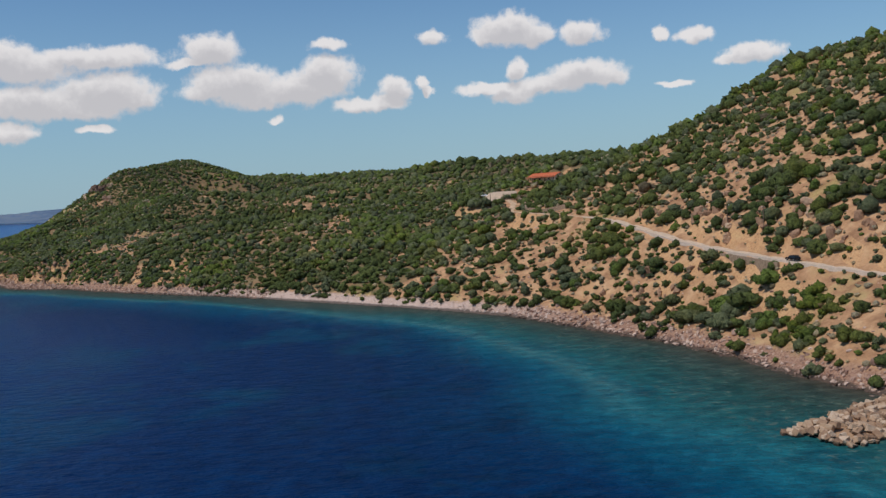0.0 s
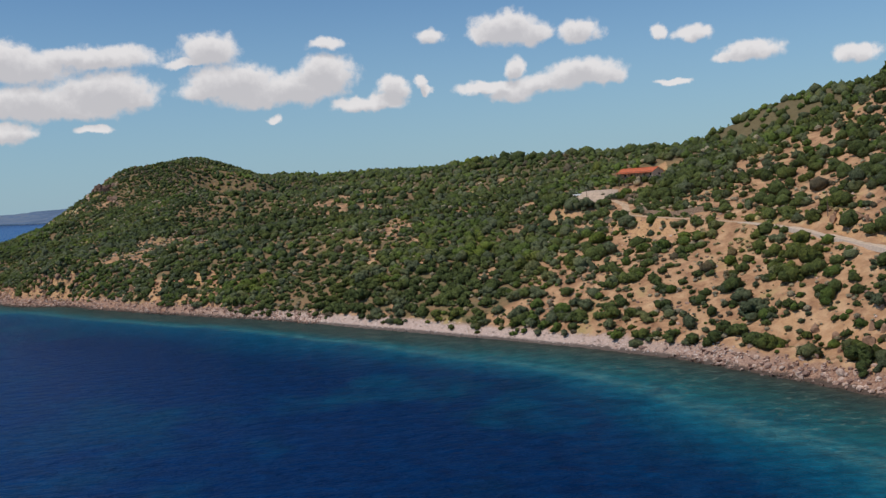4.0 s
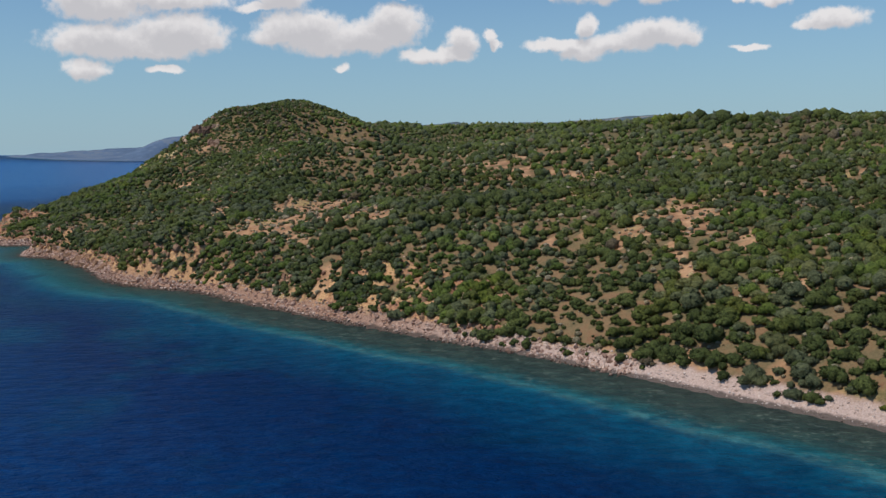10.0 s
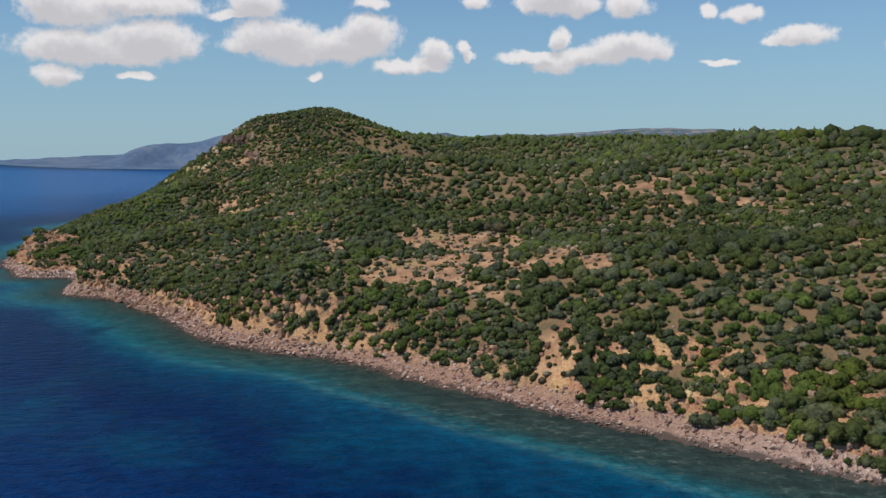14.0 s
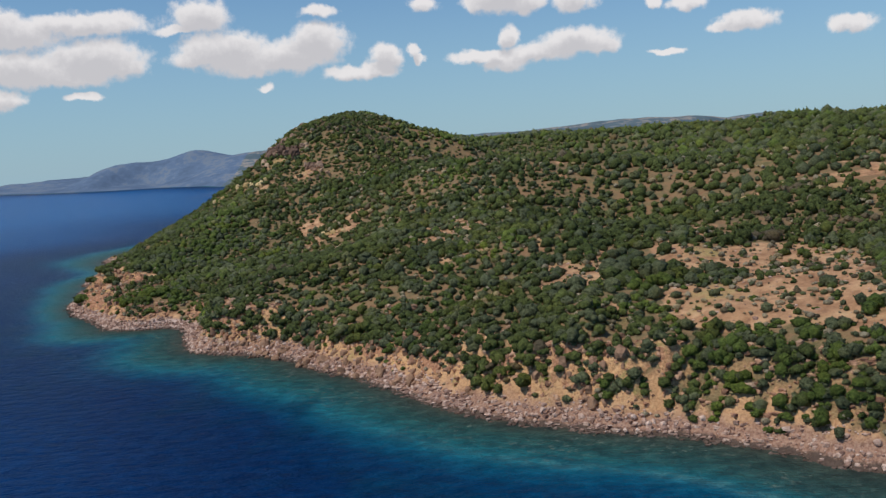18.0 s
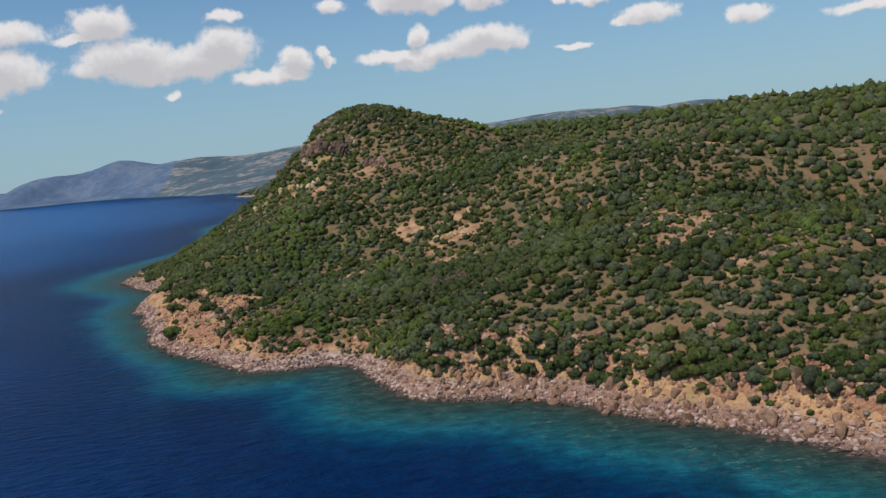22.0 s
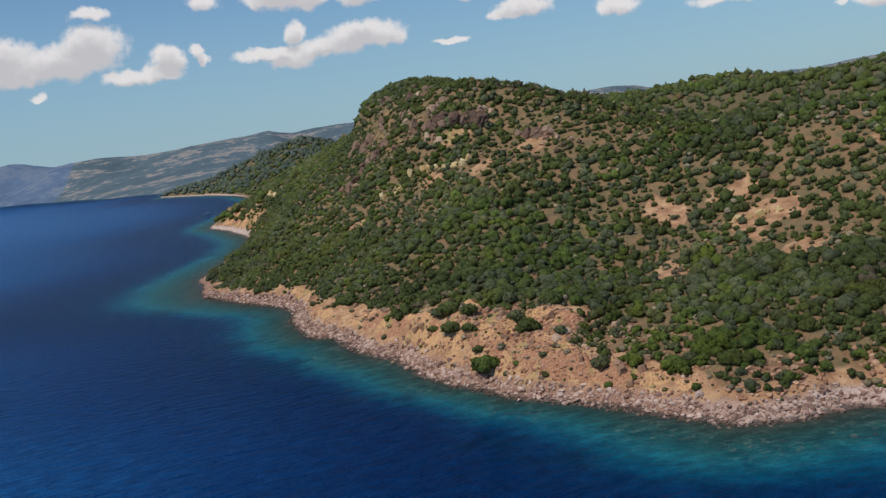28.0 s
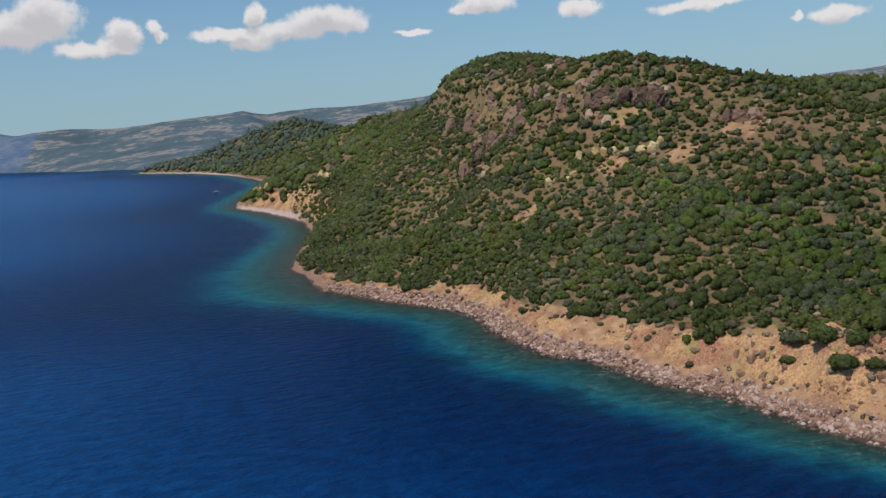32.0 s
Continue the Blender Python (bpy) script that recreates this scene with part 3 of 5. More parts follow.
BARE_TERRACES = [(-68, 472, 2, 15, 2, 0.5), (-1, 481, 2, 21, -15, 0.6), (74, 482, 4, 15, -20, 0.7), (-125, 485, 8, 5, -13, 0.45),
                 (-109, 487, 4, 7, -11, 0.3), (-124, 487, 4, 4, -7, 0.5), (-81, 490, 4, 4, -17, 0.6), (-147, 493, 5, 7, -6, 1.1), (0, 493, 4, 15, -9, 0.6),
                 (-74, 493, 3, 9, -2, 0.5), (-74, 503, 6, 12, -18, 0.4), (-101, 504, 4, 4, -12, 0.8), (-61, 505, 4, 29, 1, 0.4), (-107, 511, 2, 2, -10, 0.7),
                 (-59, 512, 4, 8, -20, 0.6)]
BARE_OAK_SLOPE = [(-61, 513, 5, 13, -4, 0.7), (-64, 514, 3, 13, -19, 0.6), (-165, 516, 8, 4, -22, 0.4), (-172, 518, 9, 12, 1, 1.1),
                  (-174, 526, 6, 13, -18, 0.7), (-160, 531, 8, 2, -21, 0.7), (-162, 534, 4, 3, -2, 0.7), (-190, 551, 8, 3, -12, 0.9),
                  (-160, 556, 6, 10, -19, 0.8), (-178, 561, 7, 8, -14, 0.7), (-195, 568, 16, 17, -10, 0.8), (-236, 572, 6, 4, 0, 0.4),
                  (-169, 576, 12, 18, -16, 0.8), (-160, 576, 8, 12, -18, 0.6), (-212, 579, 10, 20, -6, 0.65)]
BARE_BANK_SLOPE = [(-247, 581, 8, 5, 14, 0.35), (-265, 588, 6, 6, 7, 0.5), (-224, 597, 7, 19, -2, 0.9), (-271, 597, 10, 4, 18, 0.5),
                   (-279, 608, 7, 5, 9, 0.4), (-290, 616, 9, 12, 20, 0.5), (-193, 627, 13, 24, -8, 0.85), (-256, 628, 9, 17, 4, 0.45),
                   (-206, 637, 18, 19, -6, 0.8), (-239, 641, 13, 17, 1, 0.7), (-308, 658, 2, 7, 13, 0.5), (-340, 681, 6, 5, -23, 0.4),
                   (-355, 687, 11, 7, 19, 0.4), (-352, 688, 5, 6, -19, 0.7), (-315, 692, 2, 8, -28, 0.6)]
BARE_GREAT_FIELD = [(-237, 614, 11, 20, 0, 0.75), (-205, 572, 9, 8, 0, 0.5), (-190, 630, 22, 14, 0, 0.7), (-213, 592, 18, 22, 0, 0.9), (-188, 604, 20, 32, -20, 0.85), (-338, 700, 2, 5, -22, 0.6), (-293, 702, 3, 8, -32, 0.6), (-363, 703, 5, 5, -16, 0.55), (-347, 706, 6, 5, -19, 0.7),
                    (-324, 706, 2, 4, -25, 0.7), (-272, 726, 4, 12, -33, 0.8), (-277, 735, 7, 27, -31, 0.8), (8, 735, 5, 9, -19, 0.6),
                    (-381, 744, 6, 3, -9, 0.9), (-398, 755, 2, 4, -5, 0.8), (-384, 756, 5, 3, -34, 0.7), (-273, 760, 4, 15, 5, 0.6),
                    (-402, 760, 4, 3, -30, 0.7), (-381, 767, 2, 10, -8, 0.5), (-387, 770, 4, 3, -32, 0.7)]
BARE_FIELD_EDGE = [(2, 773, 8, 11, -17, 0.4), (-289, 790, 17, 12, 7, 0.5), (-387, 809, 2, 6, -27, 0.6), (-260, 810, 11, 6, -27, 0.5),
                   (-286, 816, 4, 7, -23, 0.9), (-340, 824, 9, 8, -34, 0.8), (-217, 827, 5, 15, -31, 0.6), (-344, 830, 6, 16, -13, 0.6),
                   (-377, 832, 8, 7, -7, 0.4), (-397, 841, 4, 7, -4, 0.4), (-379, 843, 7, 16, -26, 0.9), (-254, 846, 6, 7, -25, 0.5),
                   (-346, 851, 6, 9, -12, 0.6), (-218, 854, 6, 11, -29, 0.5), (-315, 858, 5, 4, -34, 0.7)]
BARE_UPPER_SLOPE = [(-336, 859, 13, 8, -13, 0.6), (-330, 860, 12, 12, -32, 0.9), (-289, 865, 7, 12, -37, 0.8), (-316, 866, 4, 4, -16, 0.7),
                    (-205, 866, 3, 19, 5, 0.5), (-347, 868, 8, 9, -29, 0.6), (-293, 870, 2, 14, -19, 0.5), (-326, 883, 7, 8, -14, 0.8),
                    (-327, 885, 15, 4, -30, 0.7), (-352, 895, 7, 12, -10, 1), (-353, 898, 7, 12, -26, 1), (-474, 930, 4, 4, -17, 0.6),
                    (-346, 966, 13, 12, -34, 0.35), (-439, 992, 4, 8, -20, 0.5), (-394, 995, 8, 6, -15, 0.9)]
BARE_POINT = [(-395, 996, 8, 8, -3, 0.9), (-365, 996, 12, 10, -19, 0.7), (-366, 999, 12, 13, -6, 0.7), (-363, 999, 12, 6, -29, 0.6),
              (-422, 1002, 4, 9, -21, 0.8), (-426, 1003, 2, 18, 0, 0.6), (-425, 1005, 5, 11, -11, 0.7), (-412, 1013, 6, 13, -1, 0.9),
              (-447, 1014, 10, 11, -8, 0.5), (-374, 1014, 10, 6, -27, 0.6), (-411, 1015, 13, 8, -12, 0.9), (-453, 1016, 7, 8, -17, 0.6),
              (-452, 1017, 4, 16, 3, 0.5), (-434, 1020, 5, 12, -9, 0.4), (-443, 1030, 9, 5, -17, 0.7)]
BARE_HEADLAND_SLOPE = [(-478, 1285, 12, 45, 8, 1), (-500, 1425, 10, 60, 8, 1), (-388, 1041, 15, 9, -3, 0.8), (-391, 1043, 15, 8, -14, 0.7), (-451, 1054, 5, 12, -15, 0.4), (-393, 1084, 5, 15, -21, 0.5),
                       (-62, 1210, 7, 18, -35, 0.5), (-86, 1286, 10, 24, -23, 0.5), (-434, 1286, 11, 19, -11, 0.6), (-433, 1300, 12, 15, -6, 0.6),
                       (-166, 1321, 18, 26, 1, 0.5), (-493, 1328, 5, 33, -6, 0.8), (-481, 1352, 8, 26, -7, 0.8), (-517, 1549, 18, 34, -3, 1)]
BARE = BARE_ROAD_HILL + BARE_ROAD_SLOPE + BARE_BEACH_SLOPE + BARE_TERRACES + BARE_OAK_SLOPE + BARE_BANK_SLOPE + BARE_GREAT_FIELD + BARE_FIELD_EDGE + BARE_UPPER_SLOPE + BARE_POINT + BARE_HEADLAND_SLOPE


def road_gap(x, y):
    """Metres from the road's centre line."""
    road = np.full(np.shape(x), 1e9)
    for (ax, ay, _), (bx, by, _) in zip(ROAD[:-1], ROAD[1:]):
        k = np.clip(((x - ax) * (bx - ax) + (y - ay) * (by - ay)) / ((bx - ax) ** 2 + (by - ay) ** 2), 0, 1)
        road = np.minimum(road, np.hypot(x - ax - k * (bx - ax), y - ay - k * (by - ay)))
    return road


def built(x, y):
    """True where road, house and yard keep the ground free."""
    return (road_gap(x, y) < 3.4) | ((np.abs(x - 61) < 15) & (np.abs(y - 530) < 15)) | (((x - 54) / 13) ** 2 + ((y - 508) / 14) ** 2 < 1) | ((((x - 26) / 17) ** 2 + ((y - 470) / 21) ** 2) < 1) | (np.hypot(x - 44, y - 478) < 8)


# stands of brighter, leafier maquis: x, y, reach, how much
LUSH = [(-405, 783, 18, 0.6), (-205, 548, 20, 0.5), (-130, 498, 22, 0.5), (-395, 763, 12, 0.4), (28, 509, 10, 0.6), (-405, 885, 18, 0.35), (-326, 686, 15, 0.3)]
# depth of the bare bank round the point, by y
POINT_Y = (735, 755, 772, 785, 797, 806, 815, 826, 840, 850, 858, 877, 900, 911, 935, 987, 1013, 1080, 1110)
POINT_DEPTH = (5, 7, 11, 13, 20, 31, 35, 31, 28, 23, 14, 14.5, 11.5, 9.5, 10, 10, 8, 11, 4)


def bare_bank(x, y, d):
    """True on the bare bank round the point."""
    return (x < -385) & (y < 1110) & (y > 735) & (d < np.interp(y, POINT_Y, POINT_DEPTH) + 4.5 * np.clip((y - 785) / 15, 0.3, 1) * vnoise(x, y, 10, 18))


def shore_edge(x, y):
    """Depth of the rocky strip where nothing grows."""
    return 3.4 + 2.6 * np.clip((x + 385) / 10, 0, 1) * np.clip((-235 - x) / 10, 0, 1) + 2.2 * vnoise(x, y, 17, 13) + 1.6 * vnoise(x, y, 7, 15) - 1.0 * np.clip((500 - y) / 40, 0, 1) - 0.8 * np.clip((330 - y) / 30, 0, 1)


def cover(x, y, d):
    """The share of the ground that plants hold, 0 to 1: dense stands with ragged gaps."""
    c = 0.46 + 0.33 * np.clip((y - 740) / 60, 0, 1) + 0.14 * vnoise(x, y, 38, 11) + 0.22 * vnoise(x, y, 17, 12) + 0.34 * vnoise(x, y, 8, 16) + 0.3 * vnoise(x, y, 4.6, 19)
    for cx, cy, rx, ry, turn, gone in BARE:
        q, w = math.cos(math.radians(turn)), math.sin(math.radians(turn))
        u, v = ((x - cx) * q + (y - cy) * w) / rx, ((y - cy) * q - (x - cx) * w) / ry
        c = c - (0.86 - 0.2 * (cy > 940)) * gone * np.exp(-(1.25 * (u * u + v * v)) ** 1.5)
    c = c - 0.09 * np.clip((d - 50) / 40, 0, 1) * np.clip((900 - y) / 60, 0, 1)
    edge = shore_edge(x, y)
    c = c + 0.16 * np.clip((d - 9) / 5, 0, 1) * np.clip((48 - d) / 12, 0, 1) * (x < -200)
    c = c + 0.14 * np.exp(-((d - edge - 9) / 9) ** 2) * np.clip((y - 400) / 80, 0, 1)
    for cx, cy, reach, up in LUSH:
        c = c + up * np.exp(-((x - cx) ** 2 + (y - cy) ** 2) / (2 * reach * reach))
    c = np.where(bare_bank(x, y, d), c - 1.8, c) - 0.25 * np.clip((edge + 2 - d) / 3, 0, 1)
    # a dense belt below the great clearing, and along the cove
    c = c + 0.75 * np.clip((x + 258) / 12, 0, 1) * np.clip((-183 - x) / 8, 0, 1) * np.clip((d - 7) / 3, 0, 1) * np.clip((26 - d) / 4, 0, 1)
    c = c + 0.26 * np.clip((-250 - x) / 10, 0, 1) * np.clip((x + 385) / 10, 0, 1) * np.clip((d - 6) / 3, 0, 1) * np.clip((36 - d) / 8, 0, 1)
    c = c - 0.06 * np.clip((edge + 8 - d) / 6, 0, 1) * ((x < -235) & (x > -385))
    # trees stand apart on the dry slope by the road
    apart = np.clip((x + 15) / 40, 0, 1) * np.clip((470 - y) / 40, 0, 1)
    c = np.clip(c / 0.16 + 0.5, 0, 0.96) * (1 - apart) + np.clip(0.13 + 0.05 * np.clip((x - 70) / 20, 0, 1) + 0.42 * c, 0.02, 0.5) * apart
    return np.where((d < edge) | (road_gap(x, y) < np.where(y > 345, 3.6, 5.0)) | built(x, y), 0, c)


# --- end of shape ---
def axis(stops):
    """Coordinates along an axis from (start, end, step, step at the end) runs."""
    out = [stops[0][0]]
    for a, b, s0, s1 in stops:
        v = a
        while v < b - 1e-6:
            k = (v - a) / (b - a)
            v = min(b, v + s0 + (s1 - s0) * k)
            out.append(v)
    return np.array(out)


def sheet(name, xs, ys, z, mat, layers):
    """A mesh over a grid of xs and ys with heights z and named float layers."""
    nx, ny = len(xs), len(ys)
    gx, gy = np.meshgrid(xs, ys)
    co = np.stack([gx, gy, z], -1).reshape(-1, 3)
    i = (np.arange(ny - 1)[:, None] * nx + np.arange(nx - 1)[None, :]).ravel()
    quads = np.stack([i, i + 1, i + nx + 1, i + nx], -1)
    me = mesh_of(name, co, quads)
    for key, v in layers.items():
        at = me.attributes.new(key, "FLOAT", "POINT")
        at.data.foreach_set("value", np.ascontiguousarray(v.ravel(), dtype=np.float32))
    me.materials.append(mat)
    return tagged(new(name, me), kind="structure")


def mesh_of(name, co, faces, smooth=True):
    me = bpy.data.meshes.new(name)
    n = faces.shape[1]
    me.vertices.add(len(co))
    me.vertices.foreach_set("co", np.ascontiguousarray(co, dtype=np.float32).ravel())
    me.loops.add(faces.size)
    me.loops.foreach_set("vertex_index", np.ascontiguousarray(faces, dtype=np.int32).ravel())
    me.polygons.add(len(faces))
    me.polygons.foreach_set("loop_start", np.arange(0, faces.size, n, dtype=np.int32))
    me.polygons.foreach_set("use_smooth", np.full(len(faces), smooth, dtype=bool))
    me.update(calc_edges=True)
    return me


def beach(x, y):
    """Share of pale shingle on the shore, 0 to 1."""
    v = np.clip((500 - y) / 60, 0, 1) * np.clip((y - 290) / 60, 0, 1) + np.clip(1.4 - np.hypot(x + 392, y - 738) / 28, 0, 1)
    v = v + 2 * np.clip(1.3 - np.hypot(x + 514, y - 1480) / 95, 0, 1) + np.clip((y - 2250) / 200, 0, 1)
    return np.clip(v, 0, 1)


xs = axis([(-1300, -620, 80, 12), (-620, -560, 12, 4), (-560, 150, 4, 4), (150, 330, 4, 14), (330, 3600, 14, 190)])
ys = axis([(-460, 100, 60, 6), (100, 190, 6, 4), (190, 1180, 4, 4), (1180, 1700, 4, 14), (1700, 3300, 14, 40)])
gx, gy = np.meshgrid(xs, ys)
shore = inland(gx, gy)
SURFACES = [(xs, ys, height(gx, gy, shore))]
sheet("ground", xs, ys, SURFACES[0][2], MAT["ground"], {"shore": shore, "pebbly": beach(gx, gy), "green": np.maximum(cover(gx, gy, shore) + 0.6 * np.clip((shore - 280) / 60, 0, 1), 1.5 * np.clip((gy - 1800) / 200, 0, 1))})
xs = axis([(-5400, -620, 140, 12), (-620, 150, 10, 10), (150, 3600, 24, 300)])
ys = axis([(-600, 100, 40, 8), (100, 1300, 10, 10), (1300, 5600, 14, 120)])
gx, gy = np.meshgrid(xs, ys)
shore = inland(gx, gy)
# the shelf drops faster along the rocky stretch
shore = np.where(shore < 0, shore * np.interp(gy, (180, 300, 420, 520, 600, 680, 740, 785, 815, 860, 960, 1020, 1080, 1150, 1300), (0.56, 0.85, 1.05, 1.1, 1.1, 1.05, 1.25, 2.0, 1.85, 1.45, 1.4, 1.1, 0.7, 0.85, 1.2)), shore)
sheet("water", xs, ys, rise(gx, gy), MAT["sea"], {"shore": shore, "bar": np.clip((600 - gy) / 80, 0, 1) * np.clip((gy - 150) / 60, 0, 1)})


def stand(x, y):
    """Height of the built ground, the highest of its sheets."""
    x, y = np.asarray(x, float), np.asarray(y, float)
    best = np.full(x.shape, -99.0)
    for ax, ay, z in SURFACES:
        i, j = np.clip(np.searchsorted(ax, x) - 1, 0, len(ax) - 2), np.clip(np.searchsorted(ay, y) - 1, 0, len(ay) - 2)
        u, v = (x - ax[i]) / (ax[i + 1] - ax[i]), (y - ay[j]) / (ay[j + 1] - ay[j])
        h = (z[j, i] * (1 - u) + z[j, i + 1] * u) * (1 - v) + (z[j + 1, i] * (1 - u) + z[j + 1, i + 1] * u) * v
        best = np.where((u >= 0) & (u <= 1) & (v >= 0) & (v <= 1), np.maximum(best, h), best)
    return best


def eroded_bank(name, x0, x1, y0, y1, low, high, strength, step=0.8, point=False):
    """Gullied earth and rock of a steep bank: a finely broken sheet between two distances from the waterline."""
    bx, by = np.arange(x0, x1, step), np.arange(y0, y1, step)
    gx, gy = np.meshgrid(bx, by)
    d = inland(gx, gy)
    high = np.interp(gy, POINT_Y, POINT_DEPTH) + 2 if point else high
    k = np.clip((d - low) / 3, 0, 1) * np.clip((high - d) / 4, 0, 1)
    k = k * np.clip((np.minimum(gx - x0, x1 - gx)) / 8, 0, 1) * np.clip((np.minimum(gy - y0, y1 - gy)) / 8, 0, 1)
    ridged = [1 - 2 * np.abs(vnoise(gx, gy, size, seed)) for size, seed in ((7, 61), (3.2, 62), (1.5, 63))]
    z = height(gx, gy, d) - 1.0 + k * (1.1 + strength * (1.3 * ridged[0] + 0.7 * ridged[1] + 0.35 * ridged[2]))
    SURFACES.append((bx, by, np.where(k > 0, z, -99.0)))
    i = (np.arange(len(by) - 1)[:, None] * len(bx) + np.arange(len(bx) - 1)[None, :]).ravel()
    quads = np.stack([i, i + 1, i + len(bx) + 1, i + len(bx)], -1)
    quads = quads[(k.ravel()[quads] > 0.0).any(1)]
    kept, quads = np.unique(quads, return_inverse=True)
    me = mesh_of(name, np.stack([gx, gy, z], -1).reshape(-1, 3)[kept], quads.reshape(-1, 4), smooth=False)
    for key, v in (("shore", d), ("pebbly", 0 * d), ("green", 0.35 * cover(gx, gy, d))):
        me.attributes.new(key, "FLOAT", "POINT").data.foreach_set("value", np.ascontiguousarray(v.ravel()[kept], dtype=np.float32))
    me.materials.append(MAT["eroded"])
    return tagged(new(name, me), kind="structure")


eroded_bank("bank_point", -500, -385, 748, 1000, 4.0, 27.0, 0.75, point=True)
eroded_bank("bank_cove", -390, -228, 556, 712, 4.0, 15.0, 0.8)
eroded_bank("bank_headland", -535, -440, 1235, 1545, 4.0, 24.0, 1.6, step=2.0)
eroded_bank("bank_scar", -185, -110, 455, 525, 3.0, 26.0, 0.8)

# ------------------------------------------------------------------ small builders
def part(name, bm, mat, parent=None, label="", smooth=False):
    """Links a bmesh as one mesh object, under a thing or a part where one is given."""
    me = bpy.data.meshes.new(name)
    if smooth:
        for f in bm.faces:
            f.smooth = True
    bm.to_mesh(me)
    bm.free()
    me.materials.append(mat)
    ob = new(name, me)
    if parent is not None:
        ob.parent = parent
    return tagged(ob, label)


def thing(name, m, label, category, group=""):
    ob = new(name)
    ob.matrix_world = m
    ob.empty_display_size = 0.3
    return tagged(ob, label, category, group)


def box(bm, x0, x1, y0, y1, z0, z1, bevel=0.0):
    r = bmesh.ops.create_cube(bm, size=1.0)
    for v in r["verts"]:
        v.co = Vector(((x0 + x1) / 2 + v.co.x * (x1 - x0), (y0 + y1) / 2 + v.co.y * (y1 - y0), (z0 + z1) / 2 + v.co.z * (z1 - z0)))
    if bevel:
        es = {e for v in r["verts"] for e in v.link_edges}
        bmesh.ops.bevel(bm, geom=list(es), offset=bevel, segments=2, affect="EDGES")
    return bm


def boxed(*a, bevel=0.0):
    return box(bmesh.new(), *a, bevel=bevel)


def rod(bm, x, y, z0, z1, r0, r1, sides=10):
    ret = bmesh.ops.create_cone(bm, cap_ends=True, segments=sides, radius1=r0, radius2=r1, depth=z1 - z0)
    for v in ret["verts"]:
        v.co += Vector((x, y, (z0 + z1) / 2))
    return bm


def rodded(*a, sides=10):
    return rod(bmesh.new(), *a, sides=sides)


def ground_at(x, y):
    return float(stand(np.array([x]), np.array([y]))[0])


def stone_mesh(name, seed, level=2, mat=None, flat=0.7, rough=0.22, smooth=False):
    """An angular stone about 1 m across."""
    r = np.random.default_rng(seed)
    bm = bmesh.new()
    bmesh.ops.create_icosphere(bm, subdivisions=level, radius=0.5)
    cuts = r.normal(size=(7, 3))
    cuts /= np.linalg.norm(cuts, axis=1, keepdims=True)
    for v in bm.verts:
        p = np.array(v.co[:])
        for c in cuts:
            k = p @ c - 0.36
            if k > 0:
                p = p - c * k * 0.9
        p = p * (1 + r.uniform(-rough, rough) * 0.5) * np.array([1, 0.8, flat])
        v.co = Vector(p)
    me = bpy.data.meshes.new(name)
    for f in bm.faces:
        f.smooth = smooth
    bm.to_mesh(me)
    bm.free()
    me.materials.append(mat)
    return me


def crag_mesh(name, seed, mat, level=4):
    """A craggy block of bedded rock about 1 m across, with ledges, clefts and broken faces."""
    r = np.random.default_rng(seed)
    bm = bmesh.new()
    bmesh.ops.create_icosphere(bm, subdivisions=level, radius=0.5)
    cuts = r.normal(size=(9, 3)) * np.array([1, 1, 0.45])
    cuts /= np.linalg.norm(cuts, axis=1, keepdims=True)
    reach = r.uniform(0.22, 0.36, 9)
    co = np.array([v.co[:] for v in bm.verts])
    for c, k in zip(cuts, reach):
        over = np.maximum(co @ c - k, 0)
        co = co - c * over[:, None] * 0.95
    side = np.arctan2(co[:, 1], co[:, 0])
    ledge = np.floor((co[:, 2] + 0.5) * 6 + 0.8 * vnoise(side * 3, co[:, 2], 1.0, seed)) % 2
    cleft = np.abs(vnoise(side * 4 + 9, co[:, 2] * 1.5, 0.8, seed + 3))
    k = 1 + 0.12 * (ledge - 0.5) + 0.2 * (np.minimum(cleft, 0.4) - 0.3) + r.uniform(-0.035, 0.035, len(co))
    co[:, :2] *= k[:, None]
    co[:, 2] *= 1 + 0.2 * vnoise(co[:, 0] * 6, co[:, 1] * 6, 1.0, seed + 5)
    for v, p in zip(bm.verts, co):
        v.co = Vector(p)
    me = bpy.data.meshes.new(name)
    bm.to_mesh(me)
    bm.free()
    me.materials.append(mat)
    return me


# ------------------------------------------------------------------ the far shore across the bay, with haze put into its colours
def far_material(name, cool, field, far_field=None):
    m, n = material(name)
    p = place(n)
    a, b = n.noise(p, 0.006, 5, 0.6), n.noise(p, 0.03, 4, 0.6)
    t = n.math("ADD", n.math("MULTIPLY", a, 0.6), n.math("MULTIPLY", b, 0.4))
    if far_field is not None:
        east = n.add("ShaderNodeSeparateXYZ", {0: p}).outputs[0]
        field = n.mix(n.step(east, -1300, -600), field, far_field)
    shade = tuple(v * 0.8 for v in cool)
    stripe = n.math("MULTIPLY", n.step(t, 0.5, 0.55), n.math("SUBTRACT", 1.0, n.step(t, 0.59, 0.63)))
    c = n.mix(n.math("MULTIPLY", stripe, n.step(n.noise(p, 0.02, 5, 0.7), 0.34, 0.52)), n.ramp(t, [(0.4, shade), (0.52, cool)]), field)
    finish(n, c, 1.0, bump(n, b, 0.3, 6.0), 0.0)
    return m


# the bluish base colours carry the distance haze; the air itself has none
MAT["far_west"] = far_material("haze_tinted_blue_range", (0.13, 0.185, 0.275), (0.17, 0.21, 0.265), (0.28, 0.26, 0.25))
MAT["far_east"] = far_material("haze_tinted_range", (0.12, 0.165, 0.19), (0.31, 0.275, 0.245))


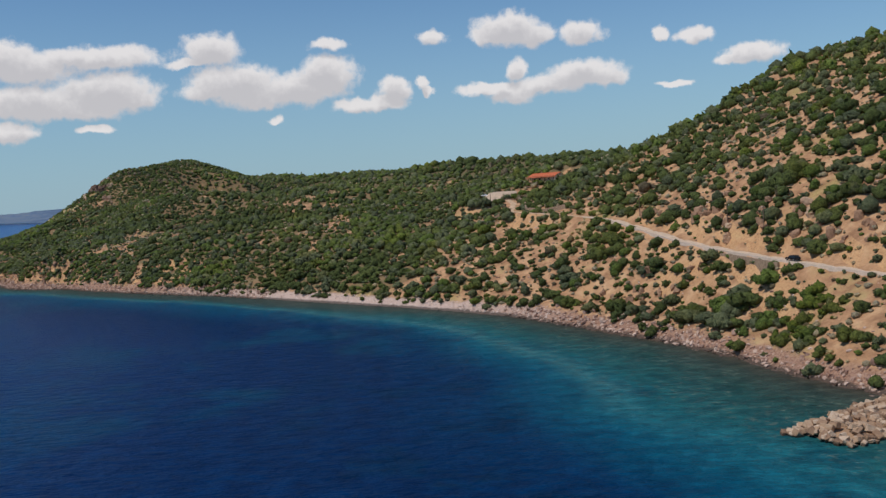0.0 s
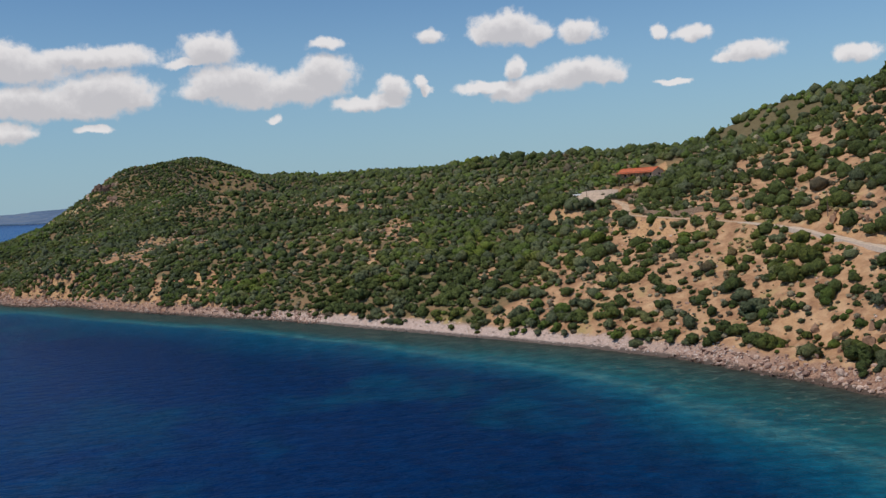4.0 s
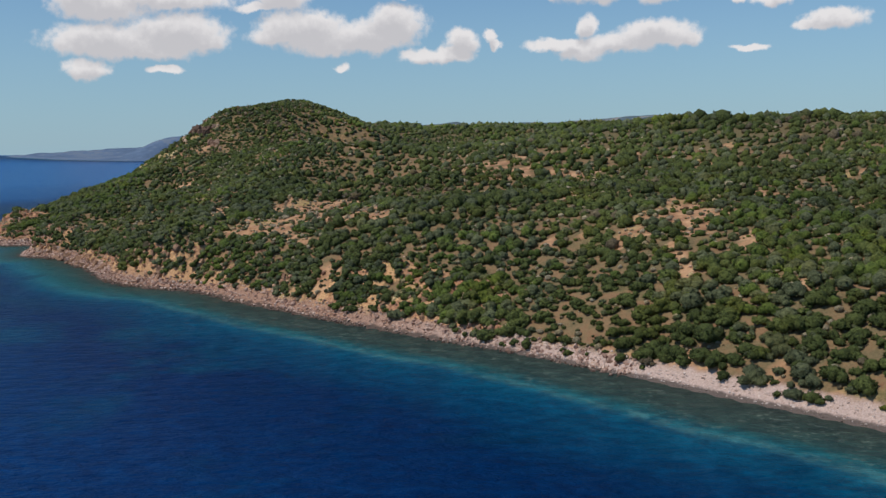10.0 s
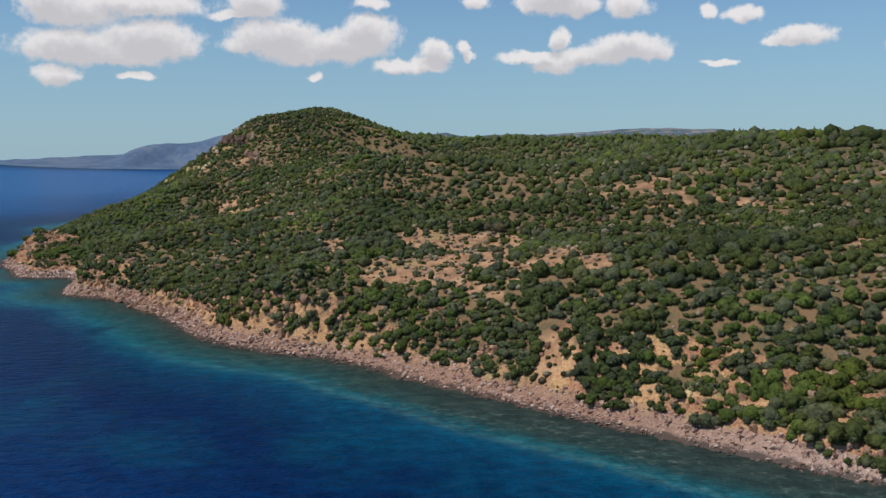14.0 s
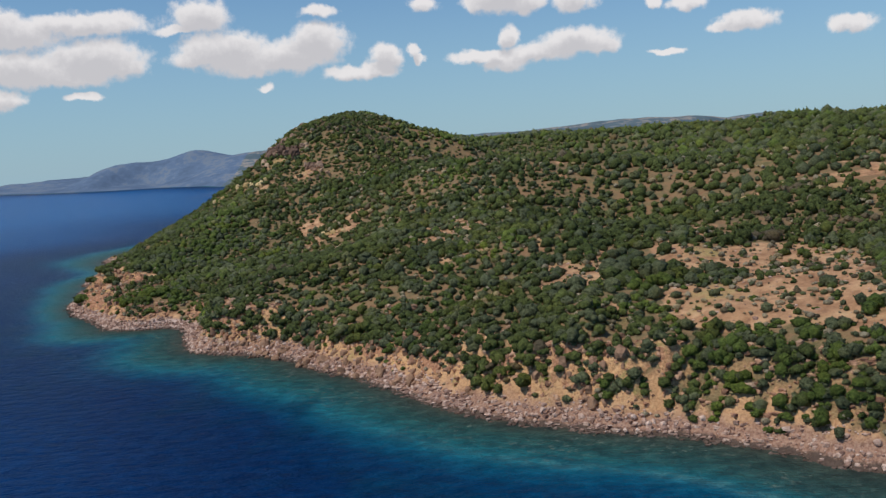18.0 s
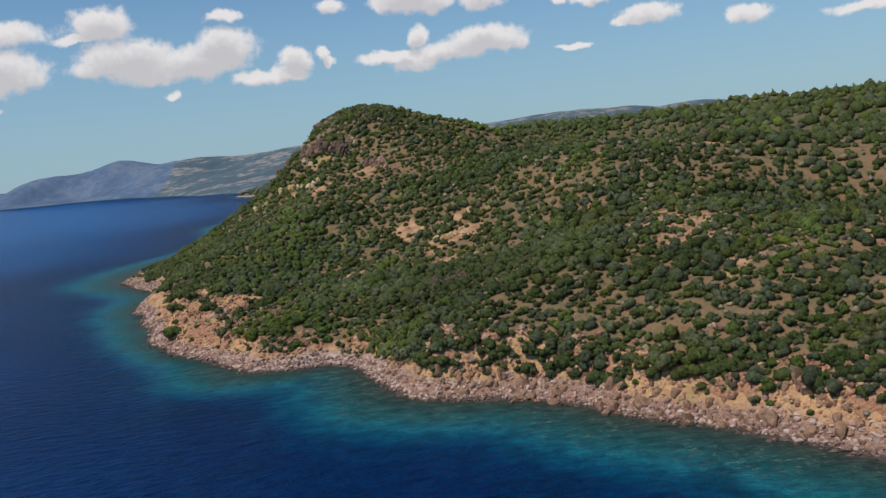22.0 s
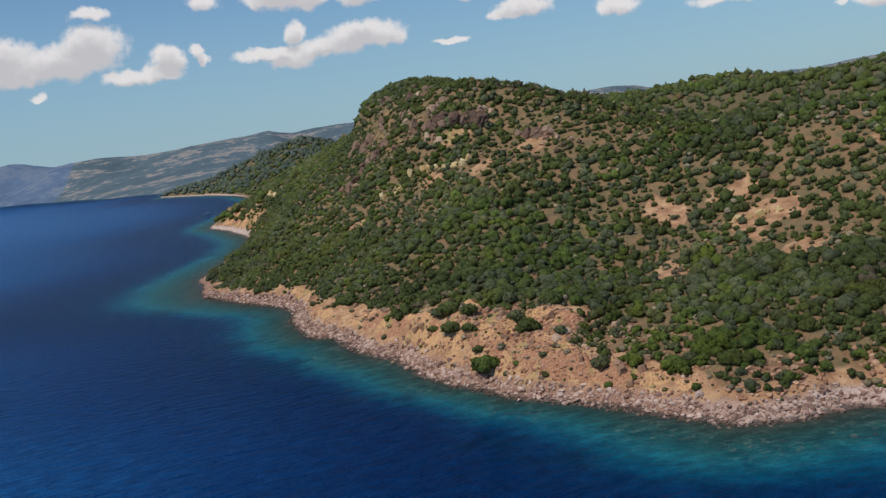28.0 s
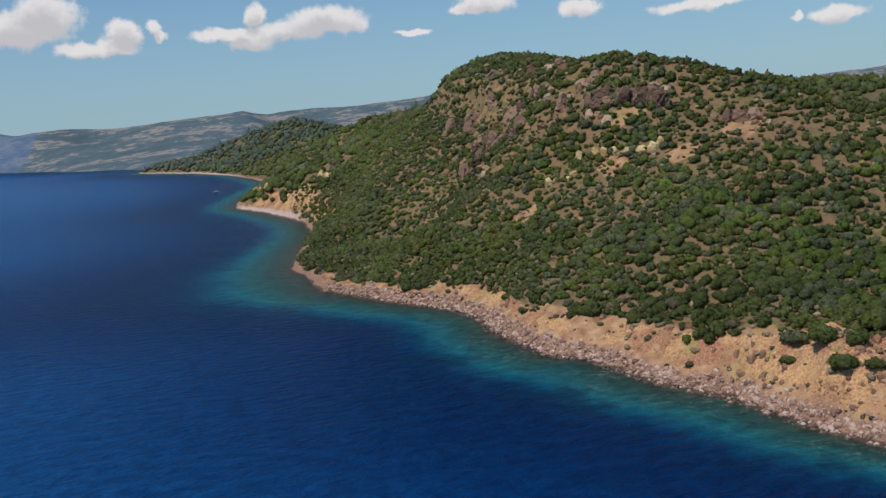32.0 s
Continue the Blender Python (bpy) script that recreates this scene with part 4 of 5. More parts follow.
def far_land(name, xs, ys, mat, label):
    """A stretch of the far shore, with gullies and small rises."""
    gx, gy = np.meshgrid(xs, ys)
    d = inland(gx, gy)
    z = height(gx, gy, d) + np.clip(d / 200, 0, 1) * (1.6 * vnoise(gx, gy, 330, 51) + 1.4 * vnoise(gx, gy, 140, 52))
    tagged(sheet(name, xs, ys, z, mat, {"shore": d}), label, "hills", kind="structure")


far_land("backdrop_hills", axis([(-1100, 3600, 22, 40)]), axis([(3300, 5100, 22, 40)]), MAT["far_east"], "dry hills across the bay, haze put into their colour")
far_land("backdrop_mountains", axis([(-3000, -1100, 24, 24)]), axis([(3300, 5100, 24, 30)]), MAT["far_west"], "mountain range across the bay, blue haze put into its colour")

# ------------------------------------------------------------------ plants
rng = np.random.default_rng(7)


def ball(level):
    bm = bmesh.new()
    bmesh.ops.create_icosphere(bm, subdivisions=level, radius=1.0)
    co = np.array([v.co[:] for v in bm.verts])
    tri = np.array([[v.index for v in f.verts] for f in bm.faces])
    bm.free()
    return co, tri


BALLS = {1: ball(1), 2: ball(2), 3: ball(3)}


def clump(lobes, level, leaves=0, tall=0.75, spread=0.55, seed=0, leafy=1.0):
    """A crown about 1 m in radius standing on z = 0: ragged lobes, and sprays of leaves round them."""
    r = np.random.default_rng(seed)
    verts, faces, at = [], [], 0
    base, tri = BALLS[level]
    for k in range(lobes):
        a = 2 * math.pi * k / max(1, lobes - 1) + r.uniform(-0.5, 0.5)
        off = 0 if k == 0 else spread * r.uniform(0.75, 1.15)
        size = (0.66 if k == 0 else r.uniform(0.36, 0.56)) * (1.25 if lobes < 3 else 1)
        c = np.array([off * math.cos(a), off * math.sin(a), tall * (0.62 if k == 0 else r.uniform(0.32, 0.62))])
        v = base * (1 + r.uniform(-0.24, 0.2, (len(base), 1))) * size * np.array([1, 1, tall * 1.05]) + c
        v[:, 2] = np.maximum(v[:, 2], 0.0)
        verts.append(v)
        faces.append(tri + at)
        at += len(v)
    if leaves:
        body = np.concatenate(verts)
        pick = body[r.integers(0, len(body), leaves)]
        pick = pick[pick[:, 2] > 0.12]
        c = np.array([0, 0, tall * 0.45])
        out = (pick - c) / np.linalg.norm(pick - c, axis=1, keepdims=True)
        s = r.uniform(0.07, 0.16, (len(pick), 1)) * leafy
        side = np.cross(out, r.normal(size=out.shape))
        side /= np.linalg.norm(side, axis=1, keepdims=True)
        up = np.cross(side, out)
        p0 = pick - 0.03 * out
        quad = np.stack([p0 - side * s, p0 + side * s, p0 + out * s * 1.3 + up * s * 0.8], 1)
        verts.append(quad.reshape(-1, 3))
        faces.append(np.arange(len(quad) * 3).reshape(-1, 3) + at)
    return np.concatenate(verts), np.concatenate(faces)


def scatter(name, kinds, x, y, z, radius, mat, seed=0):
    """One mesh of many crowns, each one of the given shapes, turned and sized."""
    r = np.random.default_rng(seed)
    pick = r.integers(0, len(kinds), len(x))
    verts, faces, at = [], [], 0
    for k, (v, f) in enumerate(kinds):
        w = np.where(pick == k)[0]
        if not len(w):
            continue
        a = r.uniform(0, 2 * math.pi, len(w))
        s = radius[w]
        c, q = np.cos(a), np.sin(a)
        h = s * r.uniform(0.8, 1.2, len(w))
        vx = s[:, None] * (c[:, None] * v[None, :, 0] - q[:, None] * v[None, :, 1]) + x[w][:, None]
        vy = s[:, None] * (q[:, None] * v[None, :, 0] + c[:, None] * v[None, :, 1]) + y[w][:, None]
        vz = h[:, None] * v[None, :, 2] + z[w][:, None] - 0.12 * s[:, None]
        verts.append(np.stack([vx, vy, vz], -1).reshape(-1, 3))
        faces.append((f[None] + (np.arange(len(w)) * len(v))[:, None, None] + at).reshape(-1, 3))
        at += len(w) * len(v)
    me = mesh_of(name, np.concatenate(verts), np.concatenate(faces))
    me.materials.append(mat)
    return new(name, me)


def field(x0, x1, y0, y1, gap, seed):
    r = np.random.default_rng(seed)
    gx, gy = np.meshgrid(np.arange(x0, x1, gap), np.arange(y0, y1, gap))
    gx = gx.ravel() + r.uniform(-0.95, 0.95, gx.size) * gap
    gy = gy.ravel() + r.uniform(-0.95, 0.95, gy.size) * gap
    return gx, gy, r


SINGLES = []


def lee(x, y):
    """The inland side of the hills, where the scrub is thinner."""
    back = (y < 560) & (x > 128 + 0.5 * (y - 180))
    return back | ((y >= 560) & (y < 1000) & (x > 330))


def plant_band(name, gap, lo, hi, kinds, mats, size, seed, box, label, category, single=None, steep=0.0):
    x, y, r = field(*box, gap, seed)
    d = inland(x, y)
    keep = (d > lo) & (d <= hi)
    x, y, d = x[keep], y[keep], d[keep]
    held = cover(x, y, d)
    keep = r.uniform(0, 1, len(x)) < held * np.where(lee(x, y), 0.3, 1)
    x, y, d, held = x[keep], y[keep], d[keep], held[keep]
    z = stand(x, y)
    if steep:
        keep = np.hypot(stand(x + 1, y) - z, stand(x, y + 1) - z) > steep * r.uniform(0.7, 1.3, len(x))
        x, y, d, held, z = x[keep], y[keep], d[keep], held[keep], z[keep]
    s = (size[0] + (size[1] - size[0]) * r.uniform(0, 1, len(x)) ** 1.9) * (1 + 0.3 * vnoise(x, y, 24, 21)) * (0.65 + 0.37 * held) * (1 + 0.6 * np.clip((x + 5) / 40, 0, 1) * (y < 460))
    which = vnoise(x, y, 45, 31) * 0.5 + vnoise(x, y, 14, 33) * 0.4 + r.uniform(-0.5, 0.5, len(x))
    for cx, cy, reach, up in LUSH:
        which = which + up * np.exp(-((x - cx) ** 2 + (y - cy) ** 2) / (2 * reach * reach))
    if single is not None:
        apart = np.where(single(x, y, d))[0][::2][:320]
        for i in apart:
            SINGLES.append((x[i], y[i], z[i], s[i], which[i]))
        keep = np.ones(len(x), bool)
        keep[apart] = False
        x, y, d, z, s, which = x[keep], y[keep], d[keep], z[keep], s[keep], which[keep]
    for k, (mat, a, b) in enumerate(mats):
        w = (which > a) & (which <= b)
        if w.sum():
            tagged(scatter(name, kinds, x[w], y[w], z[w], s[w], mat, seed + k), label, category, kind="stuff")


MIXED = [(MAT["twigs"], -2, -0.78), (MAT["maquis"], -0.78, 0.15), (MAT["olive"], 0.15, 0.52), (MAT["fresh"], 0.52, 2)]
# leaf colour of the farthest woods, paled and blued to paint in haze
HAZE_TINTED = [(leaf_material("haze_tinted_woods", (0.06, 0.082, 0.066), (0.15, 0.178, 0.13)), -2, 2)]
near_kinds = [clump(3, 1, 40, 0.85, 0.6, 100 + k) for k in range(14)]
slope_kinds = [clump(2, 1, 16, 0.85, 0.55, 150 + k, 1.3) for k in range(14)]
mid_kinds = [clump(1 + k % 2, 1, 12, 0.85, 0.45, 200 + k, 1.7) for k in range(14)]
far_kinds = [clump(1 + k % 2, 1, 4, 0.85, 0.5, 300 + k, 1.7) for k in range(10)]
SLOPE = (-560, 260, 150, 1420)
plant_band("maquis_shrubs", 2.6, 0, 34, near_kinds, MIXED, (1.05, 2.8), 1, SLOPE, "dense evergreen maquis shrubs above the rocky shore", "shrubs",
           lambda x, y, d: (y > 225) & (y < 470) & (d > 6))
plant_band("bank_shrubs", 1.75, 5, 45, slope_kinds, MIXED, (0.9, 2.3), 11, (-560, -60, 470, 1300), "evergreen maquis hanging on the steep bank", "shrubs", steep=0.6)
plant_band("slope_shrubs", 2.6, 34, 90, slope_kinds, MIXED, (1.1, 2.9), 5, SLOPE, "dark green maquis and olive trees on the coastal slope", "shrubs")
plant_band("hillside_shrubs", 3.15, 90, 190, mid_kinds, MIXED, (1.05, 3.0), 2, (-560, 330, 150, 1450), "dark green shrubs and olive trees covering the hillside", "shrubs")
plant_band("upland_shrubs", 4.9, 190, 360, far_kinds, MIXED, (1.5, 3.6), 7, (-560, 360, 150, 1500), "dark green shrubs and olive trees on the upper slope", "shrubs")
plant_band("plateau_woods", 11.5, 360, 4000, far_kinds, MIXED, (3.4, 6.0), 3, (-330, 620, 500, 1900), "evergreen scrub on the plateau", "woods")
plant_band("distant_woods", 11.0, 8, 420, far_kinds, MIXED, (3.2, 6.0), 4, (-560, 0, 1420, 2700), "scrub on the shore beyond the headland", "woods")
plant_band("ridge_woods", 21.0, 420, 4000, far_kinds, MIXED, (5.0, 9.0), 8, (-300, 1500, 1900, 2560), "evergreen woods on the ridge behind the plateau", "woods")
plant_band("bay_woods", 15.0, 8, 1500, far_kinds, HAZE_TINTED, (5.5, 8.5), 6, (-760, 200, 2450, 3290), "distant woods round the far bay, haze put into their colour", "woods")


# low dry brush and grass tussocks in the gaps
x, y, r = field(-560, 200, 180, 1300, 2.5, 77)
d = inland(x, y)
keep = (d > 4) & (d < 110)
x, y, d = x[keep], y[keep], d[keep]
keep = r.uniform(0, 1, len(x)) < np.where(built(x, y), 0, (0.85 - 0.42 * cover(x, y, d)) * np.where(bare_bank(x, y, d), 0.4, 1))
x, y, d = x[keep], y[keep], d[keep]
brush_kinds = [clump(1, 1, 4, 0.7, 0.3, 500 + k) for k in range(6)]
size = 0.35 + 1.1 * r.uniform(0, 1, len(x)) ** 2
tint = r.uniform(0, 1, len(x))
for low, high, mat, nm, label, category in ((0, 0.5, "straw", "dry_brush", "straw-coloured dry brush and tussocks between the shrubs", "brush"), (0.5, 0.72, "olive", "low_scrub", "low grey-green scrub on bare soil", "scrub"),
                                            (0.72, 0.88, "twigs", "bare_twigs", "grey-brown leafless twiggy brush", "brush"), (0.88, 1, "fresh", "low_bushes", "small bright green bushes on bare soil", "bushes")):
    w = (tint >= low) & (tint < high)
    tagged(scatter(nm, brush_kinds, x[w], y[w], stand(x[w], y[w]), size[w], MAT[mat], 9), label, category, kind="stuff")


# separate rounded bushes standing in the clearings
x, y, r = field(-560, 200, 200, 1300, 3.6, 79)
d = inland(x, y)
keep = (d > 4.5) & (d < 220)
x, y, d = x[keep], y[keep], d[keep]
keep = r.uniform(0, 1, len(x)) < np.where(built(x, y), 0, (0.5 + 0.2 * (y < 480)) * (1 - cover(x, y, d)) * np.where(bare_bank(x, y, d), 0.12, 1))
x, y, d = x[keep], y[keep], d[keep]
size = (0.5 + 1.4 * r.uniform(0, 1, len(x)) ** 1.8) * (1 + 0.4 * (y < 480))
tint = r.uniform(0, 1, len(x))
for low, high, mat in ((0, 0.5, "maquis"), (0.5, 0.85, "olive"), (0.85, 1, "fresh")):
    w = (tint >= low) & (tint < high)
    tagged(scatter("clearing_bushes", slope_kinds, x[w], y[w], stand(x[w], y[w]), size[w], MAT[mat], 19), "separate rounded bushes standing on bare soil", "bushes", kind="stuff")


x, y, r = field(-540, 260, 300, 1350, 5.0, 78)
d = inland(x, y)
keep = (d > 110) & (d < 330) & (r.uniform(0, 1, len(x)) < 0.15) & ~lee(x, y)
x, y, d = x[keep], y[keep], d[keep]
tagged(scatter("pale_brush", brush_kinds, x, y, stand(x, y) + 0.4, 0.8 + 1.4 * r.uniform(0, 1, len(x)) ** 1.7, MAT["straw"], 10), "pale dry brush scattered over the upper slope", "brush", kind="stuff")


# single shrubs and olive trees on the nearest slope and the point: trunk and crown
crowns = []
for k in range(12):
    v, f = clump(6, 2, 170, 0.85, 0.6, 400 + k)
    me = mesh_of("crown", v * np.array([1, 1, 0.95]) + np.array([0, 0, 0.12]), f)
    crowns.append(me)
trunk_bm = bmesh.new()
for dx, dy, tip in ((0.0, 0.0, 0.5), (0.16, 0.1, 0.42), (-0.13, 0.14, 0.4)):
    ring = bmesh.ops.create_cone(trunk_bm, cap_ends=True, segments=7, radius1=0.075, radius2=0.035, depth=0.7)
    for v in ring["verts"]:
        k = v.co.z / 0.7 + 0.5
        v.co += Vector((dx * k * 1.6, dy * k * 1.6, 0.35 - 0.12))
trunk_me = bpy.data.meshes.new("trunk")
trunk_bm.to_mesh(trunk_me)
trunk_bm.free()
trunk_me.materials.append(MAT["bark"])
for x, y, size, leaf in ((-449.8, 808, 3.6, 0.9), (-433.8, 843, 4.2, 0.0), (-432, 841, 3.0, 0.3), (-435.9, 812.3, 3.6, 0.0), (-438, 815, 2.4, 0.3), (-449.5, 815, 1.8, 0.0), (-452.8, 831, 3.0, 0.0), (-450.4, 840, 3.2, 0.0),
                         (-451, 849, 2.8, 0.3), (-455, 847, 1.8, 0.0), (-430.7, 801, 1.8, 0.3), (-448.8, 826, 2.2, 0.0), (-431.3, 830, 1.8, 0.0), (-427.6, 783, 2.4, 0.3), (-446, 835, 2.6, 0.0),
                         (27, 445, 2.8, 0.0), (31, 452, 2.2, 0.3), (20, 448, 3.2, 0.3), (36, 462, 2.6, 0.7), (12, 454, 3.0, 0.0), (15, 451, 2.4, 0.3), (40, 470, 2.4, 0.9), (7, 458, 2.8, 0.3), (46, 514, 2.4, 0.0), (52, 511, 2.0, 0.7)):
    SINGLES.append((x, y, ground_at(x, y), size, leaf))
tinted = {}
KINDS = {"maquis": ("shrub", "dense dark evergreen shrub on the dry coastal slope", "shrub", "shrubs on the coastal slope"),
         "olive": ("olive_tree", "grey-green olive tree on the dry coastal slope", "tree", "olive trees on the coastal slope"),
         "fresh": ("shrub", "bright green leafy shrub on the dry coastal slope", "shrub", "shrubs on the coastal slope")}
for i, (x, y, z, s, which) in enumerate(SINGLES):
    kind = "maquis" if which < 0.2 else "olive" if which < 0.62 else "fresh"
    name, label, category, group = KINDS[kind]
    tree = thing(name, pose(x, y, z - 0.1 * s, 0, 0, rng.uniform(0, 360)) @ Matrix.Diagonal((s, s, s * rng.uniform(0.85, 1.2), 1)), label, category, group)
    key = (i % len(crowns), kind)
    if key not in tinted:
        tinted[key] = crowns[key[0]].copy()
        tinted[key].materials.append(MAT[kind])
    for nm, me in (("trunk", trunk_me), ("crown", tinted[key])):
        ob = new(nm, me)
        ob.parent = tree


# ------------------------------------------------------------------ rocks
stones = [stone_mesh("boulder", 20 + k, 2, MAT["rock"], 0.6 + 0.1 * (k % 3)) for k in range(8)]
crags = [crag_mesh("crag", 60 + k, MAT["crag"]) for k in range(8)]
low_crags = [crag_mesh("crag", 160 + k, MAT["bank_rock"], 3) for k in range(8)]


def along(line):
    """Points spaced along a line, each with the line's direction."""
    out = []
    for (ax, ay), (bx, by) in zip(line[:-1], line[1:]):
        n = max(1, int(math.hypot(bx - ax, by - ay)))
        for k in range(n):
            out.append((ax + (bx - ax) * k / n, ay + (by - ay) * k / n, (bx - ax) / math.hypot(bx - ax, by - ay), (by - ay) / math.hypot(bx - ax, by - ay)))
    return out


SHORE = along(COAST[2:] + HEADLAND[:12])
r = np.random.default_rng(5)


def rubble(name, count, low, high, reach, mat, seed, keep, label):
    """A belt of small stones along the waterline, one mesh."""
    r = np.random.default_rng(seed)
    pts = np.array(SHORE)
    pts = pts[keep(pts[:, 1])]
    i = r.integers(0, len(pts), count)
    d = r.uniform(reach[0], reach[1], count)
    x, y = pts[i, 0] + pts[i, 3] * d + r.uniform(-1, 1, count), pts[i, 1] - pts[i, 2] * d + r.uniform(-1, 1, count)
    corner = np.array([(a, b, c) for a in (-1, 1) for b in (-1, 1) for c in (-1, 1)], float)
    tri = np.array([(0, 1, 3), (0, 3, 2), (4, 6, 7), (4, 7, 5), (0, 4, 5), (0, 5, 1), (2, 3, 7), (2, 7, 6), (0, 2, 6), (0, 6, 4), (1, 5, 7), (1, 7, 3)])
    kinds = []
    for k in range(14):
        q = np.random.default_rng(k + seed)
        if k % 2:
            kinds.append((corner * q.uniform(0.35, 0.95, (8, 3)) * np.array([1, 0.8, 0.62]) * 0.85 + q.uniform(-0.2, 0.2, (8, 3)), tri))
        else:
            kinds.append((BALLS[1][0] * q.uniform(0.55, 1.15, (12, 1)) * np.array([1, 0.8, 0.75]), BALLS[1][1]))
    s = low + (high - low) * r.uniform(0, 1, count) ** 2.2
    ob = scatter(name, kinds, x, y, np.maximum(stand(x, y), -0.25) + r.uniform(0, 0.45, count) * s, s, mat, seed)
    ob.data.polygons.foreach_set("use_smooth", np.zeros(len(ob.data.polygons), bool))
    tagged(ob, label, "rocks", kind="stuff")


rubble("shore_blocks", 2300, 0.45, 1.2, (-1.5, 4.2), MAT["rubble"], 37, lambda y: y > 560, "chunky pinkish-brown blocks piled along the rocky shore")
rubble("shore_rubble", 9500, 0.18, 1.0, (-2.2, 4.4), MAT["rubble"], 31, lambda y: y > 430, "pinkish broken rock and rubble along the waterline")
rubble("bank_rubble", 3200, 0.2, 1.2, (5.0, 15.0), MAT["scree"], 33, lambda y: (y > 515) & (y < 745), "loose reddish rocks on the eroded bank")
rubble("scree", 2600, 0.12, 0.8, (4.0, 34.0), MAT["scree"], 36, lambda y: (y > 755) & (y < 835), "reddish scree and broken rock on the steep eroded bank")
rubble("beach_shingle", 2600, 0.12, 0.5, (-1.0, 4.0), MAT["shingle_stone"], 32, lambda y: (y > 300) & (y < 470), "pale shingle and stones on the beach")
rubble("harbour_rubble", 1700, 0.25, 1.0, (-1.5, 3.8), MAT["rubble"], 34, lambda y: y < 320, "broken rock along the shore by the road")

# loose stones on the bare soil between the shrubs
x, y, q = field(-470, 130, 190, 1080, 3.6, 81)
d = inland(x, y)
keep = (d > 5) & (d < 130)
x, y, d = x[keep], y[keep], d[keep]
keep = q.uniform(0, 1, len(x)) < np.where(built(x, y), 0, 0.55 * (1 - cover(x, y, d)))
x, y, d = x[keep], y[keep], d[keep]
field_kinds = [(BALLS[1][0] * np.random.default_rng(k).uniform(0.6, 1.2, (12, 1)) * np.array([1, 0.75, 0.6]), BALLS[1][1]) for k in range(8)]
ob = scatter("field_stones", field_kinds, x, y, stand(x, y) + 0.1, 0.2 + 0.75 * q.uniform(0, 1, len(x)) ** 2.5, MAT["rubble"], 82)
ob.data.polygons.foreach_set("use_smooth", np.zeros(len(ob.data.polygons), bool))
tagged(ob, "loose pinkish stones on the bare soil", "stones", kind="stuff")

# single boulders at the waterline of the nearest stretches
n_done = 0
while n_done < 290:
    x, y, dx, dy = SHORE[r.integers(0, len(SHORE))]
    if 330 < y < 500:
        continue
    d = r.uniform(-2.2, 6.0)
    px, py = x + dy * d, y - dx * d
    z = max(ground_at(px, py), -0.3)
    s = 0.8 + 1.8 * r.uniform() ** 2.5
    ob = new("boulder", stones[n_done % len(stones)])
    ob.matrix_world = pose(px, py, z + 0.12 * s, r.uniform(-15, 15), r.uniform(-15, 15), r.uniform(0, 360)) @ Matrix.Diagonal((s, s, s, 1))
    tagged(ob, "angular pinkish-grey boulder at the waterline", "boulder", "shore boulders")
    n_done += 1

# bare crags that break through the scrub: x, y, half spread, count, size
CRAGS = [(-352, 692, 9, 7, 3.2), (-330, 668, 8, 5, 2.8), (-306, 640, 8, 5, 2.8), (-285, 610, 8, 6, 3.0), (-215, 556, 9, 6, 2.6), (-188, 533, 7, 5, 2.6), (-366, 715, 7, 4, 2.8), (-388, 1055, 16, 12, 8.0), (-372, 1052, 9, 5, 7.0), (-356, 994, 10, 5, 4.5), (-425, 1140, 12, 7, 8.0), (-404, 1200, 10, 5, 9.0), (-418, 1158, 10, 5, 8.0), (-418, 1075, 14, 5, 5.0),
         (-434, 840, 12, 9, 2.6), (-430, 822, 12, 9, 3.0), (-424, 798, 10, 12, 3.2), (-420, 782, 8, 7, 2.6), (-462, 886, 12, 5, 3.0), (-124, 487, 5, 4, 3.6), (-110, 480, 6, 3, 3.0), (-268, 604, 10, 5, 3.2),
         (-240, 578, 9, 6, 3.4), (-300, 655, 10, 4, 3.0), (-350, 705, 10, 4, 3.0), (66, 296, 5, 4, 4.5), (72, 276, 4, 3, 2.8), (88, 312, 7, 6, 4.0), (92, 285, 8, 5, 4.5), (103, 262, 7, 4, 4.0),
         (-528, 1735, 10, 4, 7.0), (-490, 1440, 9, 3, 5.0), (-425, 1130, 10, 5, 7.0)]
for k in range(26):
    CRAGS.append((r.uniform(-440, -378), r.uniform(1075, 1235), 5, 2, r.uniform(7, 12)))
for cx, cy, spread, count, size in CRAGS:
    for k in range(count):
        x, y = cx + r.uniform(-spread, spread), cy + r.uniform(-spread, spread) * 0.7
        if inland(np.array([x]), np.array([y]))[0] < 4:
            continue
        s = size * r.uniform(0.55, 1.15)
        ob = new("rock_outcrop", (crags if s > 7 else low_crags)[k % 8])
        ob.matrix_world = pose(x, y, ground_at(x, y) - 0.02 * s, r.uniform(-12, 12), r.uniform(-12, 12), r.uniform(0, 360)) @ Matrix.Diagonal((s * 1.3, s * 0.9, s * 0.95, 1))
        tagged(ob, "weathered reddish-brown rock outcrop breaking through the scrub", "rock outcrop", "rock outcrops")

# broken rock standing out of the eroded banks above the shore: line along the bank, metres inland, count, size
def mesh_arrays(me):
    co, tri = np.empty(len(me.vertices) * 3), np.empty(len(me.polygons) * 3, int)
    me.vertices.foreach_get("co", co)
    me.polygons.foreach_get("vertices", tri)
    return co.reshape(-1, 3), tri.reshape(-1, 3)


ledges = [mesh_arrays(crag_mesh("ledge", 190 + k, MAT["bank_rock"], 2)) for k in range(8)]
